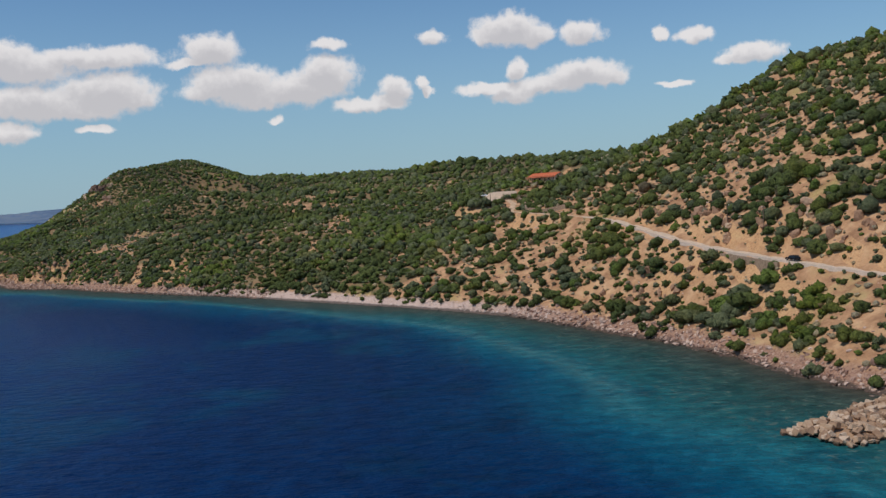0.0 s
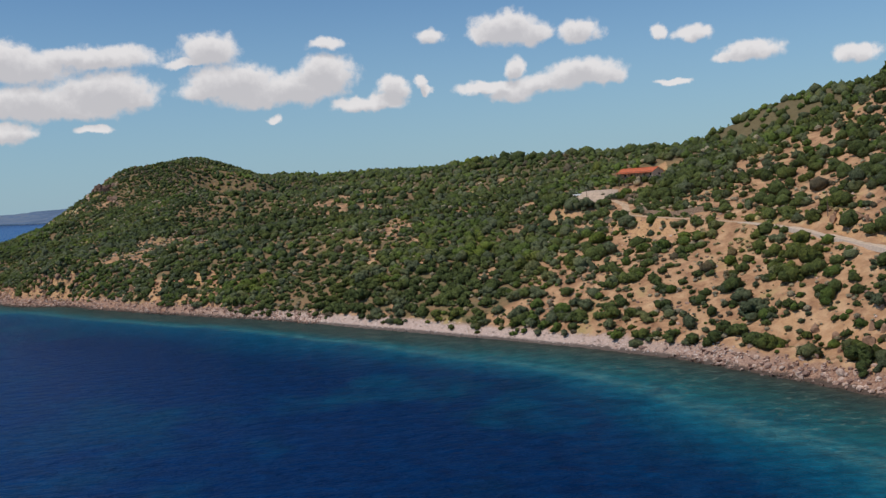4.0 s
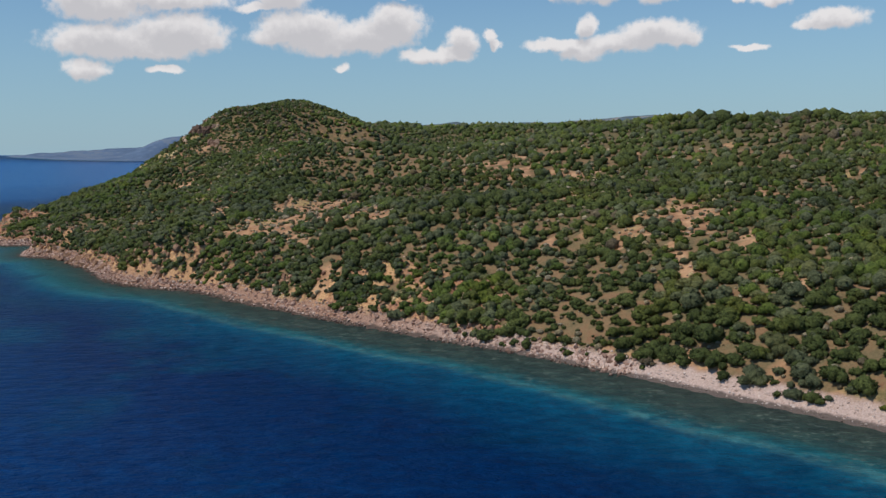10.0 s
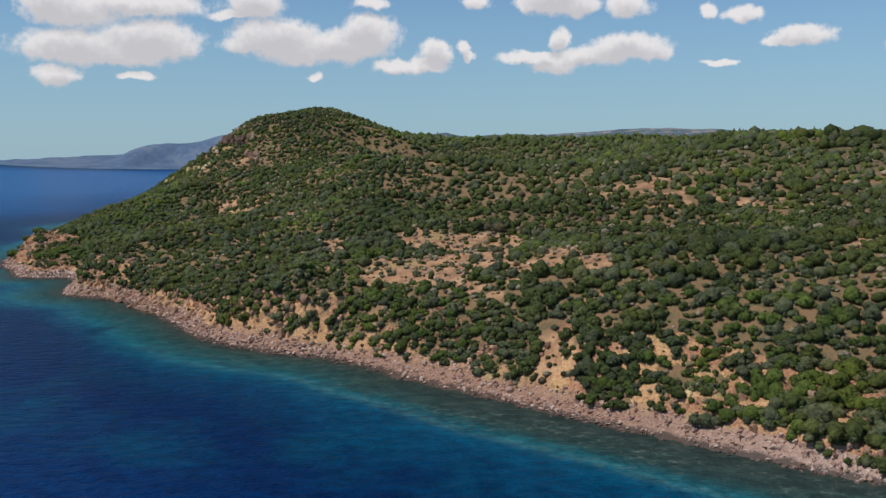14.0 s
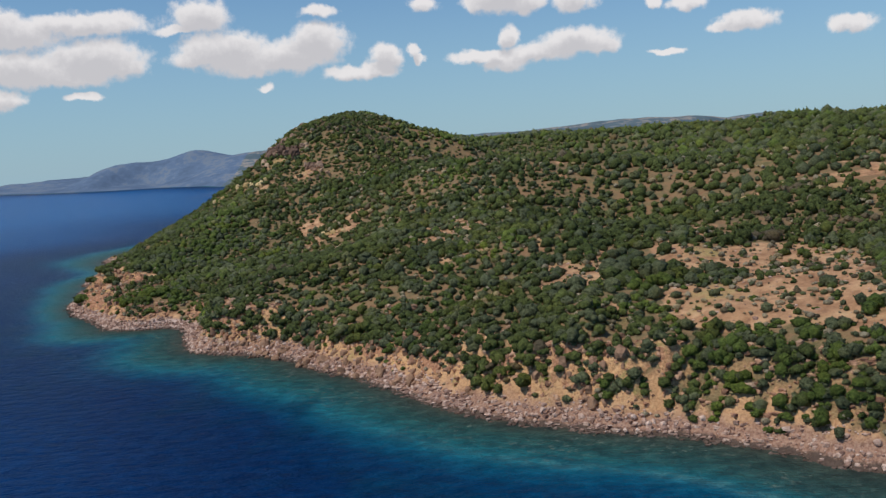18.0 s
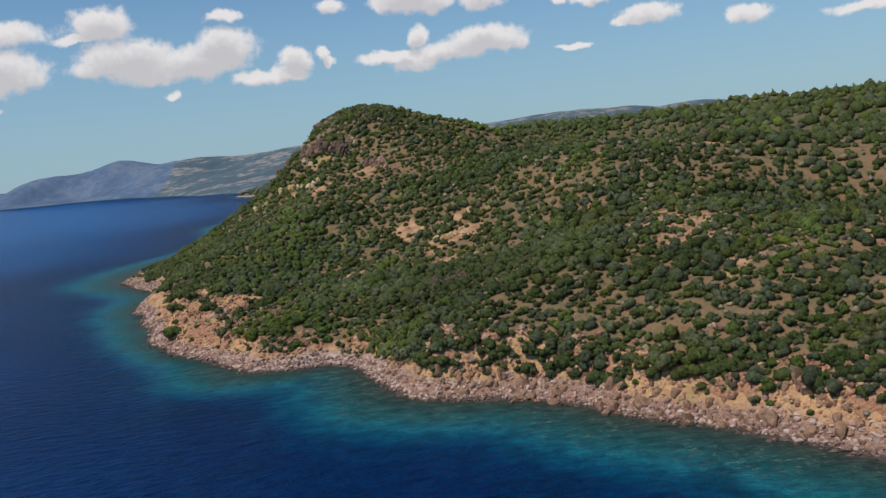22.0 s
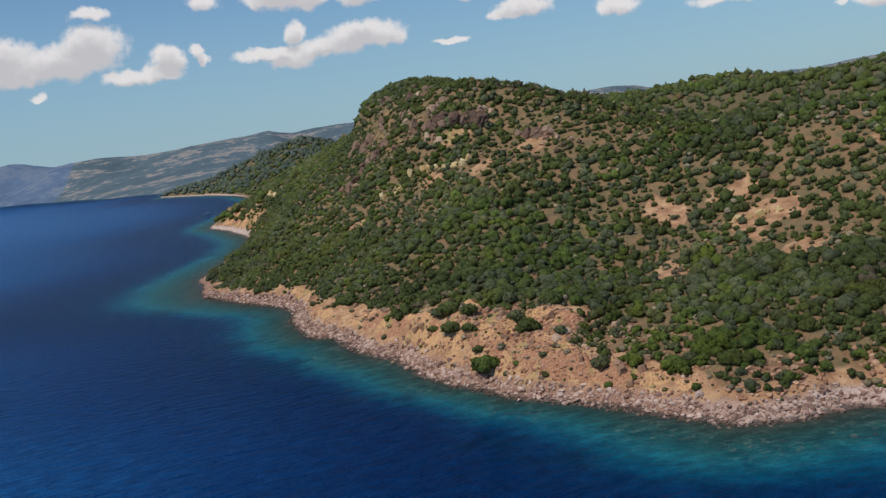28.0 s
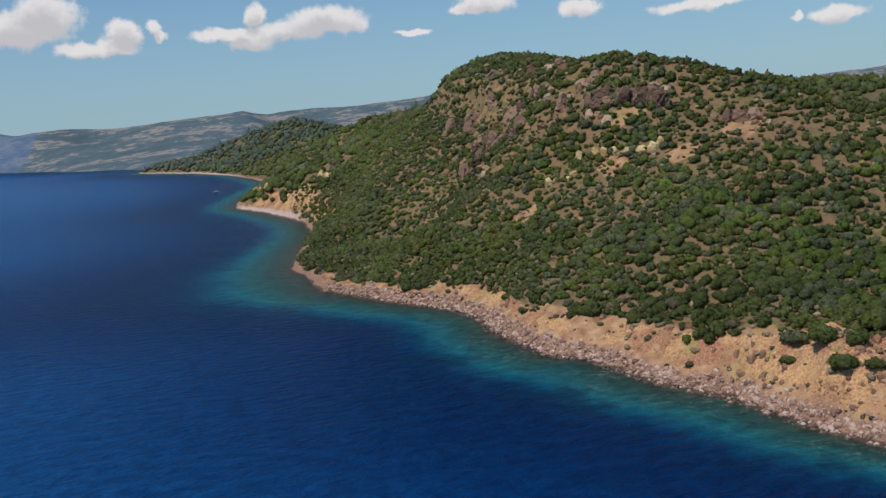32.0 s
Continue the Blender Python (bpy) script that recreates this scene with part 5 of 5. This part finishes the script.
BANK_RUNS = [((-247, 567), (-281, 594), 4, 11, 50, 2.4), ((-288, 605), (-366, 687), 4, 14, 150, 2.6), ((-424, 759), (-463, 831), 5, 28, 90, 1.9), ((-463, 840), (-488, 960), 4, 10, 60, 1.8), ((-120, 462), (-165, 498), 3, 12, 40, 2.0), ((58, 262), (36, 300), 4, 16, 26, 2.4), ((98, 227), (65, 352), 5, 14, 80, 2.6)]
lx, ly, ls = [], [], []
for (ax, ay), (bx, by), near, deep, count, size in BANK_RUNS:
    ln = math.hypot(bx - ax, by - ay)
    u, d = r.uniform(0, 1, count), near + (deep - near) * r.uniform(0, 1, count)
    lx.append(ax + (bx - ax) * u + (by - ay) / ln * d)
    ly.append(ay + (by - ay) * u - (bx - ax) / ln * d)
    ls.append(size * (0.45 + 1.1 * r.uniform(0, 1, count) ** 2))
lx, ly, ls = np.concatenate(lx), np.concatenate(ly), np.concatenate(ls)
ob = scatter("bank_rocks", ledges, lx, ly, stand(lx, ly) + 0.2 * ls, ls * 1.15, MAT["bank_rock"], 91)
ob.data.polygons.foreach_set("use_smooth", np.zeros(len(ob.data.polygons), bool))
tagged(ob, "broken reddish rock ledges in the eroded bank above the shore", "rocks", kind="stuff")

# rock faces under the headland's brow: from, to, count, size, material
earth = [crag_mesh("crag", 180 + k, MAT["ochre"], 3) for k in range(4)]
FACES = [((-403, 1066), (-376, 1037), 11, 9.0, crags, "weathered reddish-brown rock face under the headland's brow"), ((-370, 1012), (-356, 998), 5, 6.5, crags, "weathered reddish-brown rock face under the headland's brow"),
         ((-421, 1037), (-394, 1006), 9, 4.6, earth, "pale yellow eroded earth face on the headland slope"), ((-438, 1028), (-426, 1019), 4, 3.6, earth, "pale yellow eroded earth face on the headland slope"),
         ((-346, 866), (-328, 857), 6, 3.0, earth, "pale yellow eroded earth face on the headland slope"), ((-511, 1612), (-500, 1578), 6, 8.0, earth, "pale yellow eroded earth face on the headland slope"), ((-476, 1418), (-470, 1398), 5, 7.0, earth, "pale yellow eroded earth face on the headland slope")]
for (ax, ay), (bx, by), count, size, shapes, label in FACES:
    for k in range(count):
        u = (k + r.uniform(0.2, 0.8)) / count
        x, y, s = ax + (bx - ax) * u + r.uniform(-2, 2), ay + (by - ay) * u + r.uniform(-2, 2), size * r.uniform(0.75, 1.2)
        ob = new("rock_outcrop", shapes[k % len(shapes)])
        ob.matrix_world = pose(x, y, ground_at(x, y) + 0.12 * s, r.uniform(-8, 8), r.uniform(-8, 8), r.uniform(0, 360)) @ Matrix.Diagonal((s * 1.2, s * 0.9, s * 1.05, 1))
        tagged(ob, label, "rock outcrop", "rock outcrops")

ob = new("rock_outcrop", crag_mesh("crag", 177, MAT["ochre"]))
ob.matrix_world = pose(-146, 496, ground_at(-146, 496) - 0.6, 0, 0, 40) @ Matrix.Diagonal((8, 5, 6.5, 1))
tagged(ob, "pale yellow eroded earth face above the shore rocks", "rock outcrop", "rock outcrops")

# breakwater: a mound of quarried blocks running out from the shore
mole = thing("breakwater", pose(70, 164, 0), "breakwater of loose tan and grey quarried blocks", "breakwater")
TIP, ROOT = Vector((58.5, 148.5, 0)), Vector((101, 178, 0))
run = (ROOT - TIP).length
way_x, way_y = (ROOT - TIP).x / run, (ROOT - TIP).y / run
blocks = []
for k in range(10):
    q = np.random.default_rng(300 + k)
    bm = bmesh.new()
    bmesh.ops.create_cube(bm, size=1.0)
    for v in bm.verts:
        v.co = Vector(np.array(v.co[:]) * q.uniform(0.7, 1.15, 3) * np.array([1.5, 0.95, 0.75]) + q.uniform(-0.08, 0.08, 3))
    bmesh.ops.bevel(bm, geom=bm.edges[:], offset=0.07, segments=1, affect="EDGES")
    me = bpy.data.meshes.new("stone")
    bm.to_mesh(me)
    bm.free()
    me.materials.append(MAT["quarry"])
    blocks.append(me)
core = bmesh.new()
bmesh.ops.create_grid(core, x_segments=24, y_segments=10, size=0.5)
for v in core.verts:
    u, w = (v.co.x + 0.5) * (run - 2) + 1.5, v.co.y * 14
    x, y = TIP.x + way_x * u - way_y * w, TIP.y + way_y * u + way_x * w
    v.co = Vector((x - 70, y - 164, 2.1 * min(1, u / 7) * (1 - (abs(w) / 7.2) ** 2) - 0.3))
part("core", core, MAT["quarry"], mole)
for k in range(300):
    u, w = run * r.uniform() ** 1.25, r.uniform(-1, 1) * 6.8
    s = r.uniform(0.7, 1.5)
    h = 2.1 * min(1, (u + 2) / 7) * (1 - (abs(w) / 7.3) ** 2)
    ob = new("stone", blocks[k % len(blocks)])
    ob.parent = mole
    ob.matrix_basis = pose(TIP.x + way_x * u - way_y * w - 70, TIP.y + way_y * u + way_x * w - 164, h, r.uniform(-30, 30), r.uniform(-30, 30), r.uniform(0, 360)) @ Matrix.Diagonal((s, s, s, 1))


# ------------------------------------------------------------------ road, walls, house and small things
def ribbon(name, line, left, right, lift, mat, label, category, thick=0.25):
    """A strip along a line of (x, y, z), from left to right metres off its centre."""
    bm = bmesh.new()
    pts = []
    for (ax, ay, az), (bx, by, bz) in zip(line[:-1], line[1:]):
        n = max(2, int(math.hypot(bx - ax, by - ay) / 4))
        pts += [(ax + (bx - ax) * k / n, ay + (by - ay) * k / n, az + (bz - az) * k / n) for k in range(n)]
    pts.append(line[-1])
    rows = []
    for i, (x, y, z) in enumerate(pts):
        (px, py, _), (qx, qy, _) = pts[max(0, i - 1)], pts[min(len(pts) - 1, i + 1)]
        ln = math.hypot(qx - px, qy - py)
        ox, oy = (qy - py) / ln, -(qx - px) / ln
        rows.append([bm.verts.new((x + ox * o, y + oy * o, z + lift - dz)) for o, dz in ((left, thick), (left, 0), (right, 0), (right, thick))])
    for a, b in zip(rows[:-1], rows[1:]):
        for k in range(3):
            bm.faces.new((a[k], a[k + 1], b[k + 1], b[k]))
    bm.faces.new(rows[0])
    bm.faces.new(rows[-1][::-1])
    bmesh.ops.recalc_face_normals(bm, faces=bm.faces)
    return tagged(part(name, bm, mat), label, category)


tagged(ribbon("road", ROAD[:10], -1.9, 1.9, 0.12, MAT["asphalt"], "narrow sun-bleached coast road cut into the hillside", "road"), kind="structure")
tagged(ribbon("track", ROAD[9:], -1.35, 1.35, 0.12, MAT["track"], "narrow earth track up to the forecourt", "track"), kind="structure")
ribbon("parapet", ROAD[1:9], -2.9, -2.5, 0.5, MAT["parapet"], "low pale concrete parapet along the seaward road edge", "parapet", 1.2)


def wall_run(points, high, label):
    """A masonry retaining wall standing along points."""
    line = []
    for (ax, ay), (bx, by) in zip(points[:-1], points[1:]):
        n = max(1, int(math.hypot(bx - ax, by - ay) / 3))
        line += [(ax + (bx - ax) * k / n, ay + (by - ay) * k / n) for k in range(n)]
    line.append(points[-1])
    line = [(x, y, ground_at(x, y) + high) for x, y in line]
    return ribbon("retaining_wall", line, -0.35, 0.35, 0, MAT["masonry"], label, "wall", high + 2.2)


tagged(ribbon("retaining_wall", [(79.2, 271, 21.3), (83.2, 256, 20.7), (86.8, 243.5, 19.9)], -0.5, 0.2, 0, MAT["masonry"], "grey-brown masonry retaining wall below the coast road", "wall", 6.0))
for pts, high in (([(9, 459), (17, 453), (28, 449), (38, 452)], 0.6), ([(36, 447), (38, 432), (37, 418), (44, 407), (54, 397)], 1.9), ([(20, 428), (29, 421)], 1.2), ([(46, 452), (56, 440)], 1.2), ([(38, 462), (48, 452)], 1.0)):
    wall_run(pts, high, "dry-stone terrace wall on the hillside below the house")

# forecourt: a gravel yard that rises gently towards the house
bm = bmesh.new()
rows = []
for j in range(17):
    row = []
    for i in range(17):
        u, v = i / 16, j / 16
        edge = 1.4 * math.sin(7 * u + 3) * (1 if j in (0, 16) else 0) + 1.2 * math.sin(9 * v) * (1 if i in (0, 16) else 0)
        x = (9 * (1 - u) + 26 * u) * (1 - v) + (22 * (1 - u) + 38 * u) * v + 0.6 * edge
        y = (462 * (1 - u) + 450 * u) * (1 - v) + (486 * (1 - u) + 474 * u) * v + 0.6 * edge
        row.append(bm.verts.new((x, y, ground_at(x, y) + 0.4)))
    rows.append(row)
for lo, hi in zip(rows[:-1], rows[1:]):
    for i in range(16):
        bm.faces.new((lo[i], lo[i + 1], hi[i + 1], hi[i]))
rim = [e for e in bm.edges if e.is_boundary]
skirt = bmesh.ops.extrude_edge_only(bm, edges=rim)
for v in skirt["geom"]:
    if isinstance(v, bmesh.types.BMVert):
        v.co.z -= 1.4
bmesh.ops.recalc_face_normals(bm, faces=bm.faces)
tagged(part("forecourt", bm, MAT["gravel"]), "forecourt of pale trodden gravel before the house", "yard", kind="structure")


def house():
    """A long low house with a red tiled gable roof and an open veranda towards the sea."""
    L, W, H, R = 21.5, 8.5, 2.9, 1.9
    x, y = 59.5, 530.0
    z = min(ground_at(x + dx, y + dy) for dx in (-9, 0, 9) for dy in (-9, 0, 9)) + 0.7
    h = thing("house", pose(x, y, z, 0, 0, math.degrees(math.atan2(-18, 14))), "long low house with an orange-red tiled roof and open veranda", "house")
    part("plinth", boxed(-L / 2 - 0.3, L / 2 + 0.3, -W / 2 - 0.4, W / 2 + 0.3, -6.0, 0.0), MAT["masonry"], h)
    for nm, a in (("back_wall", (-L / 2, L / 2, W / 2 - 0.3, W / 2, 0, H)), ("front_wall", (-L / 2 + 0.3, L / 2 - 0.3, -W / 2 + 2.4, -W / 2 + 2.7, 0, H))):
        part(nm, boxed(*a), MAT["white_wall"], h)
    for sx in (-1, 1):
        bm = bmesh.new()
        prof = [(-W / 2 + 2.7 if sx < 0 else -W / 2, 0), (W / 2 - 0.3, 0), (W / 2 - 0.3, H), (0, H + R - 0.15), (-W / 2 + 2.7 if sx < 0 else -W / 2, H)]
        x0, x1 = (-L / 2, -L / 2 + 0.3) if sx < 0 else (L / 2 - 0.3, L / 2)
        fa = [bm.verts.new((x0, py, pz)) for py, pz in prof]
        fb = [bm.verts.new((x1, py, pz)) for py, pz in prof]
        bm.faces.new(fa)
        bm.faces.new(fb[::-1])
        for k in range(5):
            bm.faces.new((fa[k], fb[k], fb[(k + 1) % 5], fa[(k + 1) % 5]))
        bmesh.ops.recalc_face_normals(bm, faces=bm.faces)
        part("gable_wall", bm, MAT["white_wall"], h, "pale stone gable wall")
    for sy in (-1, 1):
        bm = bmesh.new()
        n = 46
        over = W / 2 + 0.7
        rows = []
        for i in range(n + 1):
            px = -L / 2 - 0.5 + (L + 1.0) * i / n
            w = 0.05 * (i % 2)
            rows.append([bm.verts.new((px, sy * over * k / 8, H + R - (R + 0.35) * k / 8 + w + 0.03 * ((k + 1) % 2))) for k in range(9)])
        for a, b in zip(rows[:-1], rows[1:]):
            for k in range(8):
                bm.faces.new((a[k], a[k + 1], b[k + 1], b[k]))
        bmesh.ops.recalc_face_normals(bm, faces=bm.faces)
        bmesh.ops.solidify(bm, geom=bm.faces[:], thickness=0.14)
        part("roof_slope", bm, MAT["roof_tile"], h, "orange-red clay tile roof slope")
    part("ridge", boxed(-L / 2 - 0.5, L / 2 + 0.5, -0.18, 0.18, H + R - 0.02, H + R + 0.16, bevel=0.05), MAT["roof_tile"], h)
    for k in range(7):
        px = -L / 2 + 0.4 + (L - 0.8) * k / 6
        part("veranda_post", boxed(px - 0.14, px + 0.14, -W / 2 - 0.05, -W / 2 + 0.23, 0, H - 0.05), MAT["timber"], h)
    part("veranda_beam", boxed(-L / 2, L / 2, -W / 2 - 0.08, -W / 2 + 0.2, H - 0.05, H + 0.18), MAT["timber"], h)
    for k in range(5):
        px = -L / 2 + 3.2 + k * 3.9
        if k == 2:
            door = part("door", boxed(px - 0.5, px + 0.5, -W / 2 + 2.34, -W / 2 + 2.42, 0, 2.1), MAT["timber"], h)
            part("handle", boxed(px + 0.34, px + 0.4, -W / 2 + 2.28, -W / 2 + 2.34, 0.98, 1.12), MAT["tin"], door)
        else:
            win = part("window", boxed(px - 0.65, px + 0.65, -W / 2 + 2.33, -W / 2 + 2.42, 0.9, 2.1), MAT["timber"], h)
            part("pane", boxed(px - 0.55, px + 0.55, -W / 2 + 2.31, -W / 2 + 2.35, 1.0, 2.0), MAT["dark_glass"], win)
    win = part("window", boxed(L / 2 - 0.02, L / 2 + 0.06, 0.2, 1.4, 1.0, 2.1), MAT["timber"], h)
    part("pane", boxed(L / 2 + 0.05, L / 2 + 0.09, 0.3, 1.3, 1.1, 2.0), MAT["dark_glass"], win)


house()


def open_shed(name, x, y, turn, length, width, high, roof, label):
    z = ground_at(x, y)
    s = thing(name, pose(x, y, z, 0, 0, turn), label, "shed")
    for sx in (-1, 0, 1):
        for sy in (-1, 1):
            part("post", boxed(sx * (length / 2 - 0.2) - 0.09, sx * (length / 2 - 0.2) + 0.09, sy * (width / 2 - 0.2) - 0.09, sy * (width / 2 - 0.2) + 0.09, -1.2, high), MAT["timber"], s)
    for k in range(6):
        px = -length / 2 + 0.3 + (length - 0.6) * k / 5
        part("rafter", boxed(px - 0.06, px + 0.06, -width / 2 - 0.2, width / 2 + 0.2, high, high + 0.14), MAT["timber"], s)
    part("roof", boxed(-length / 2 - 0.3, length / 2 + 0.3, -width / 2 - 0.3, width / 2 + 0.3, high + 0.144, high + 0.24, bevel=0.02), roof, s)


open_shed("pergola", 45, 483, -45, 9.0, 4.0, 2.5, MAT["timber"], "dark timber pergola with a flat roof beside the forecourt")


def vehicle(name, x, y, z, turn, paint, label, category, pickup=False):
    """A small car or pickup, wheels on z."""
    v = thing(name, pose(x, y, z, 0, 0, turn), label, category)
    bm = bmesh.new()
    prof = [(-2.1, 0.35), (2.1, 0.35), (2.15, 0.62), (2.0, 0.86), (1.05, 0.98), (-2.0, 1.0), (-2.15, 0.7)]
    for w, k in ((0.86, 0),):
        a = [bm.verts.new((px, -w, pz)) for px, pz in prof]
        b = [bm.verts.new((px, w, pz)) for px, pz in prof]
        bm.faces.new(a)
        bm.faces.new(b[::-1])
        for i in range(len(prof)):
            j = (i + 1) % len(prof)
            bm.faces.new((a[i], b[i], b[j], a[j]))
    bmesh.ops.recalc_face_normals(bm, faces=bm.faces)
    bmesh.ops.bevel(bm, geom=bm.edges[:], offset=0.06, segments=2, affect="EDGES")
    part("body", bm, paint, v)
    back = -0.35 if pickup else -1.85
    for nm, inset, mat, z1 in (("windows", 0.0, MAT["dark_glass"], 1.4), ("roof", 0.06, paint, 1.47)):
        bm = bmesh.new()
        lo, hi = (0.97, z1) if nm == "windows" else (1.38, z1)
        pr = [(back, lo), (1.1, lo), (0.45, hi), (back + 0.3, hi)] if nm == "windows" else [(back + 0.25, lo), (0.5, lo), (0.4, hi), (back + 0.35, hi)]
        wl, wh = (0.82, 0.66) if nm == "windows" else (0.69, 0.6)
        a = [bm.verts.new((px, -(wl if pz == lo else wh), pz)) for px, pz in pr]
        b = [bm.verts.new((px, (wl if pz == lo else wh), pz)) for px, pz in pr]
        bm.faces.new(a)
        bm.faces.new(b[::-1])
        for i in range(4):
            bm.faces.new((a[i], b[i], b[(i + 1) % 4], a[(i + 1) % 4]))
        bmesh.ops.recalc_face_normals(bm, faces=bm.faces)
        part(nm, bm, mat, v)
    for sx in (-1.3, 1.35):
        for sy in (-0.8, 0.8):
            bm = bmesh.new()
            c = bmesh.ops.create_cone(bm, cap_ends=True, segments=18, radius1=0.33, radius2=0.33, depth=0.22)
            bmesh.ops.rotate(bm, verts=bm.verts, cent=(0, 0, 0), matrix=Matrix.Rotation(math.pi / 2, 3, "X"))
            bmesh.ops.translate(bm, verts=bm.verts, vec=(sx, sy, 0.33))
            wheel = part("wheel", bm, MAT["rubber"], v)
            bm = bmesh.new()
            bmesh.ops.create_cone(bm, cap_ends=True, segments=14, radius1=0.19, radius2=0.19, depth=0.24)
            bmesh.ops.rotate(bm, verts=bm.verts, cent=(0, 0, 0), matrix=Matrix.Rotation(math.pi / 2, 3, "X"))
            bmesh.ops.translate(bm, verts=bm.verts, vec=(sx, sy, 0.33))
            part("rim", bm, MAT["tin"], wheel)
    for sy in (-0.6, 0.6):
        part("headlight", boxed(2.08, 2.17, sy - 0.17, sy + 0.17, 0.62, 0.76), MAT["white_paint"], v)
    if pickup:
        part("load_bed", boxed(-2.05, -0.5, -0.8, 0.8, 0.98, 1.16), MAT["rubber"], v)


vehicle("car", 91.2, 244.5, 20.14, 106, MAT["black_paint"], "black car standing on the coast road", "car")
vehicle("pickup_truck", 22, 481, ground_at(22, 481) + 0.41, 160, MAT["white_paint"], "white pickup truck parked on the gravel forecourt", "truck", True)

# utility poles
for k, (x, y) in enumerate(((73, 347), (87, 286), (92, 268), (24, 470))):
    z = ground_at(x, y)
    p = thing("utility_pole", pose(x, y, z, 0, 0, 20 * k), "weathered wooden utility pole beside the road", "pole", "utility poles")
    part("mast", rodded(0, 0, -0.8, 7.2, 0.15, 0.1), MAT["timber"], p)
    part("crossarm", boxed(-0.8, 0.8, -0.06, 0.06, 6.6, 6.74), MAT["timber"], p)
    for sx in (-0.7, 0.0, 0.7):
        part("insulator", rodded(sx, 0, 6.74, 6.95, 0.05, 0.035, sides=8), MAT["white_paint"], p)

# a small white motor boat far out in the bay
bm = bmesh.new()
ribs = []
for k in range(9):
    u = k / 8
    half = 1.4 * math.sin(math.pi * (0.18 + 0.82 * (1 - u)) * 0.5) * (1 if u < 0.98 else 0.15)
    ribs.append([bm.verts.new((-4 + 8 * u, s * half * w, zz + 0.5 * u * u)) for s, w, zz in ((-1, 1, 1.0), (-1, 0.75, 0.1), (0, 0, -0.35), (1, 0.75, 0.1), (1, 1, 1.0))])
for a, b in zip(ribs[:-1], ribs[1:]):
    for k in range(4):
        bm.faces.new((a[k], a[k + 1], b[k + 1], b[k]))
    bm.faces.new((a[4], a[0], b[0], b[4]))
bm.faces.new(ribs[0])
bmesh.ops.recalc_face_normals(bm, faces=bm.faces)
boat = thing("motor_boat", pose(-544, 1885, 0.1, 0, 0, 200), "small white motor boat afloat in the bay", "boat")
part("hull", bm, MAT["white_paint"], boat)
part("cabin", boxed(-1.0, 1.6, -0.8, 0.8, 1.0, 2.3, bevel=0.15), MAT["white_paint"], boat)
part("windscreen", boxed(1.55, 1.66, -0.65, 0.65, 1.5, 2.1), MAT["dark_glass"], boat)
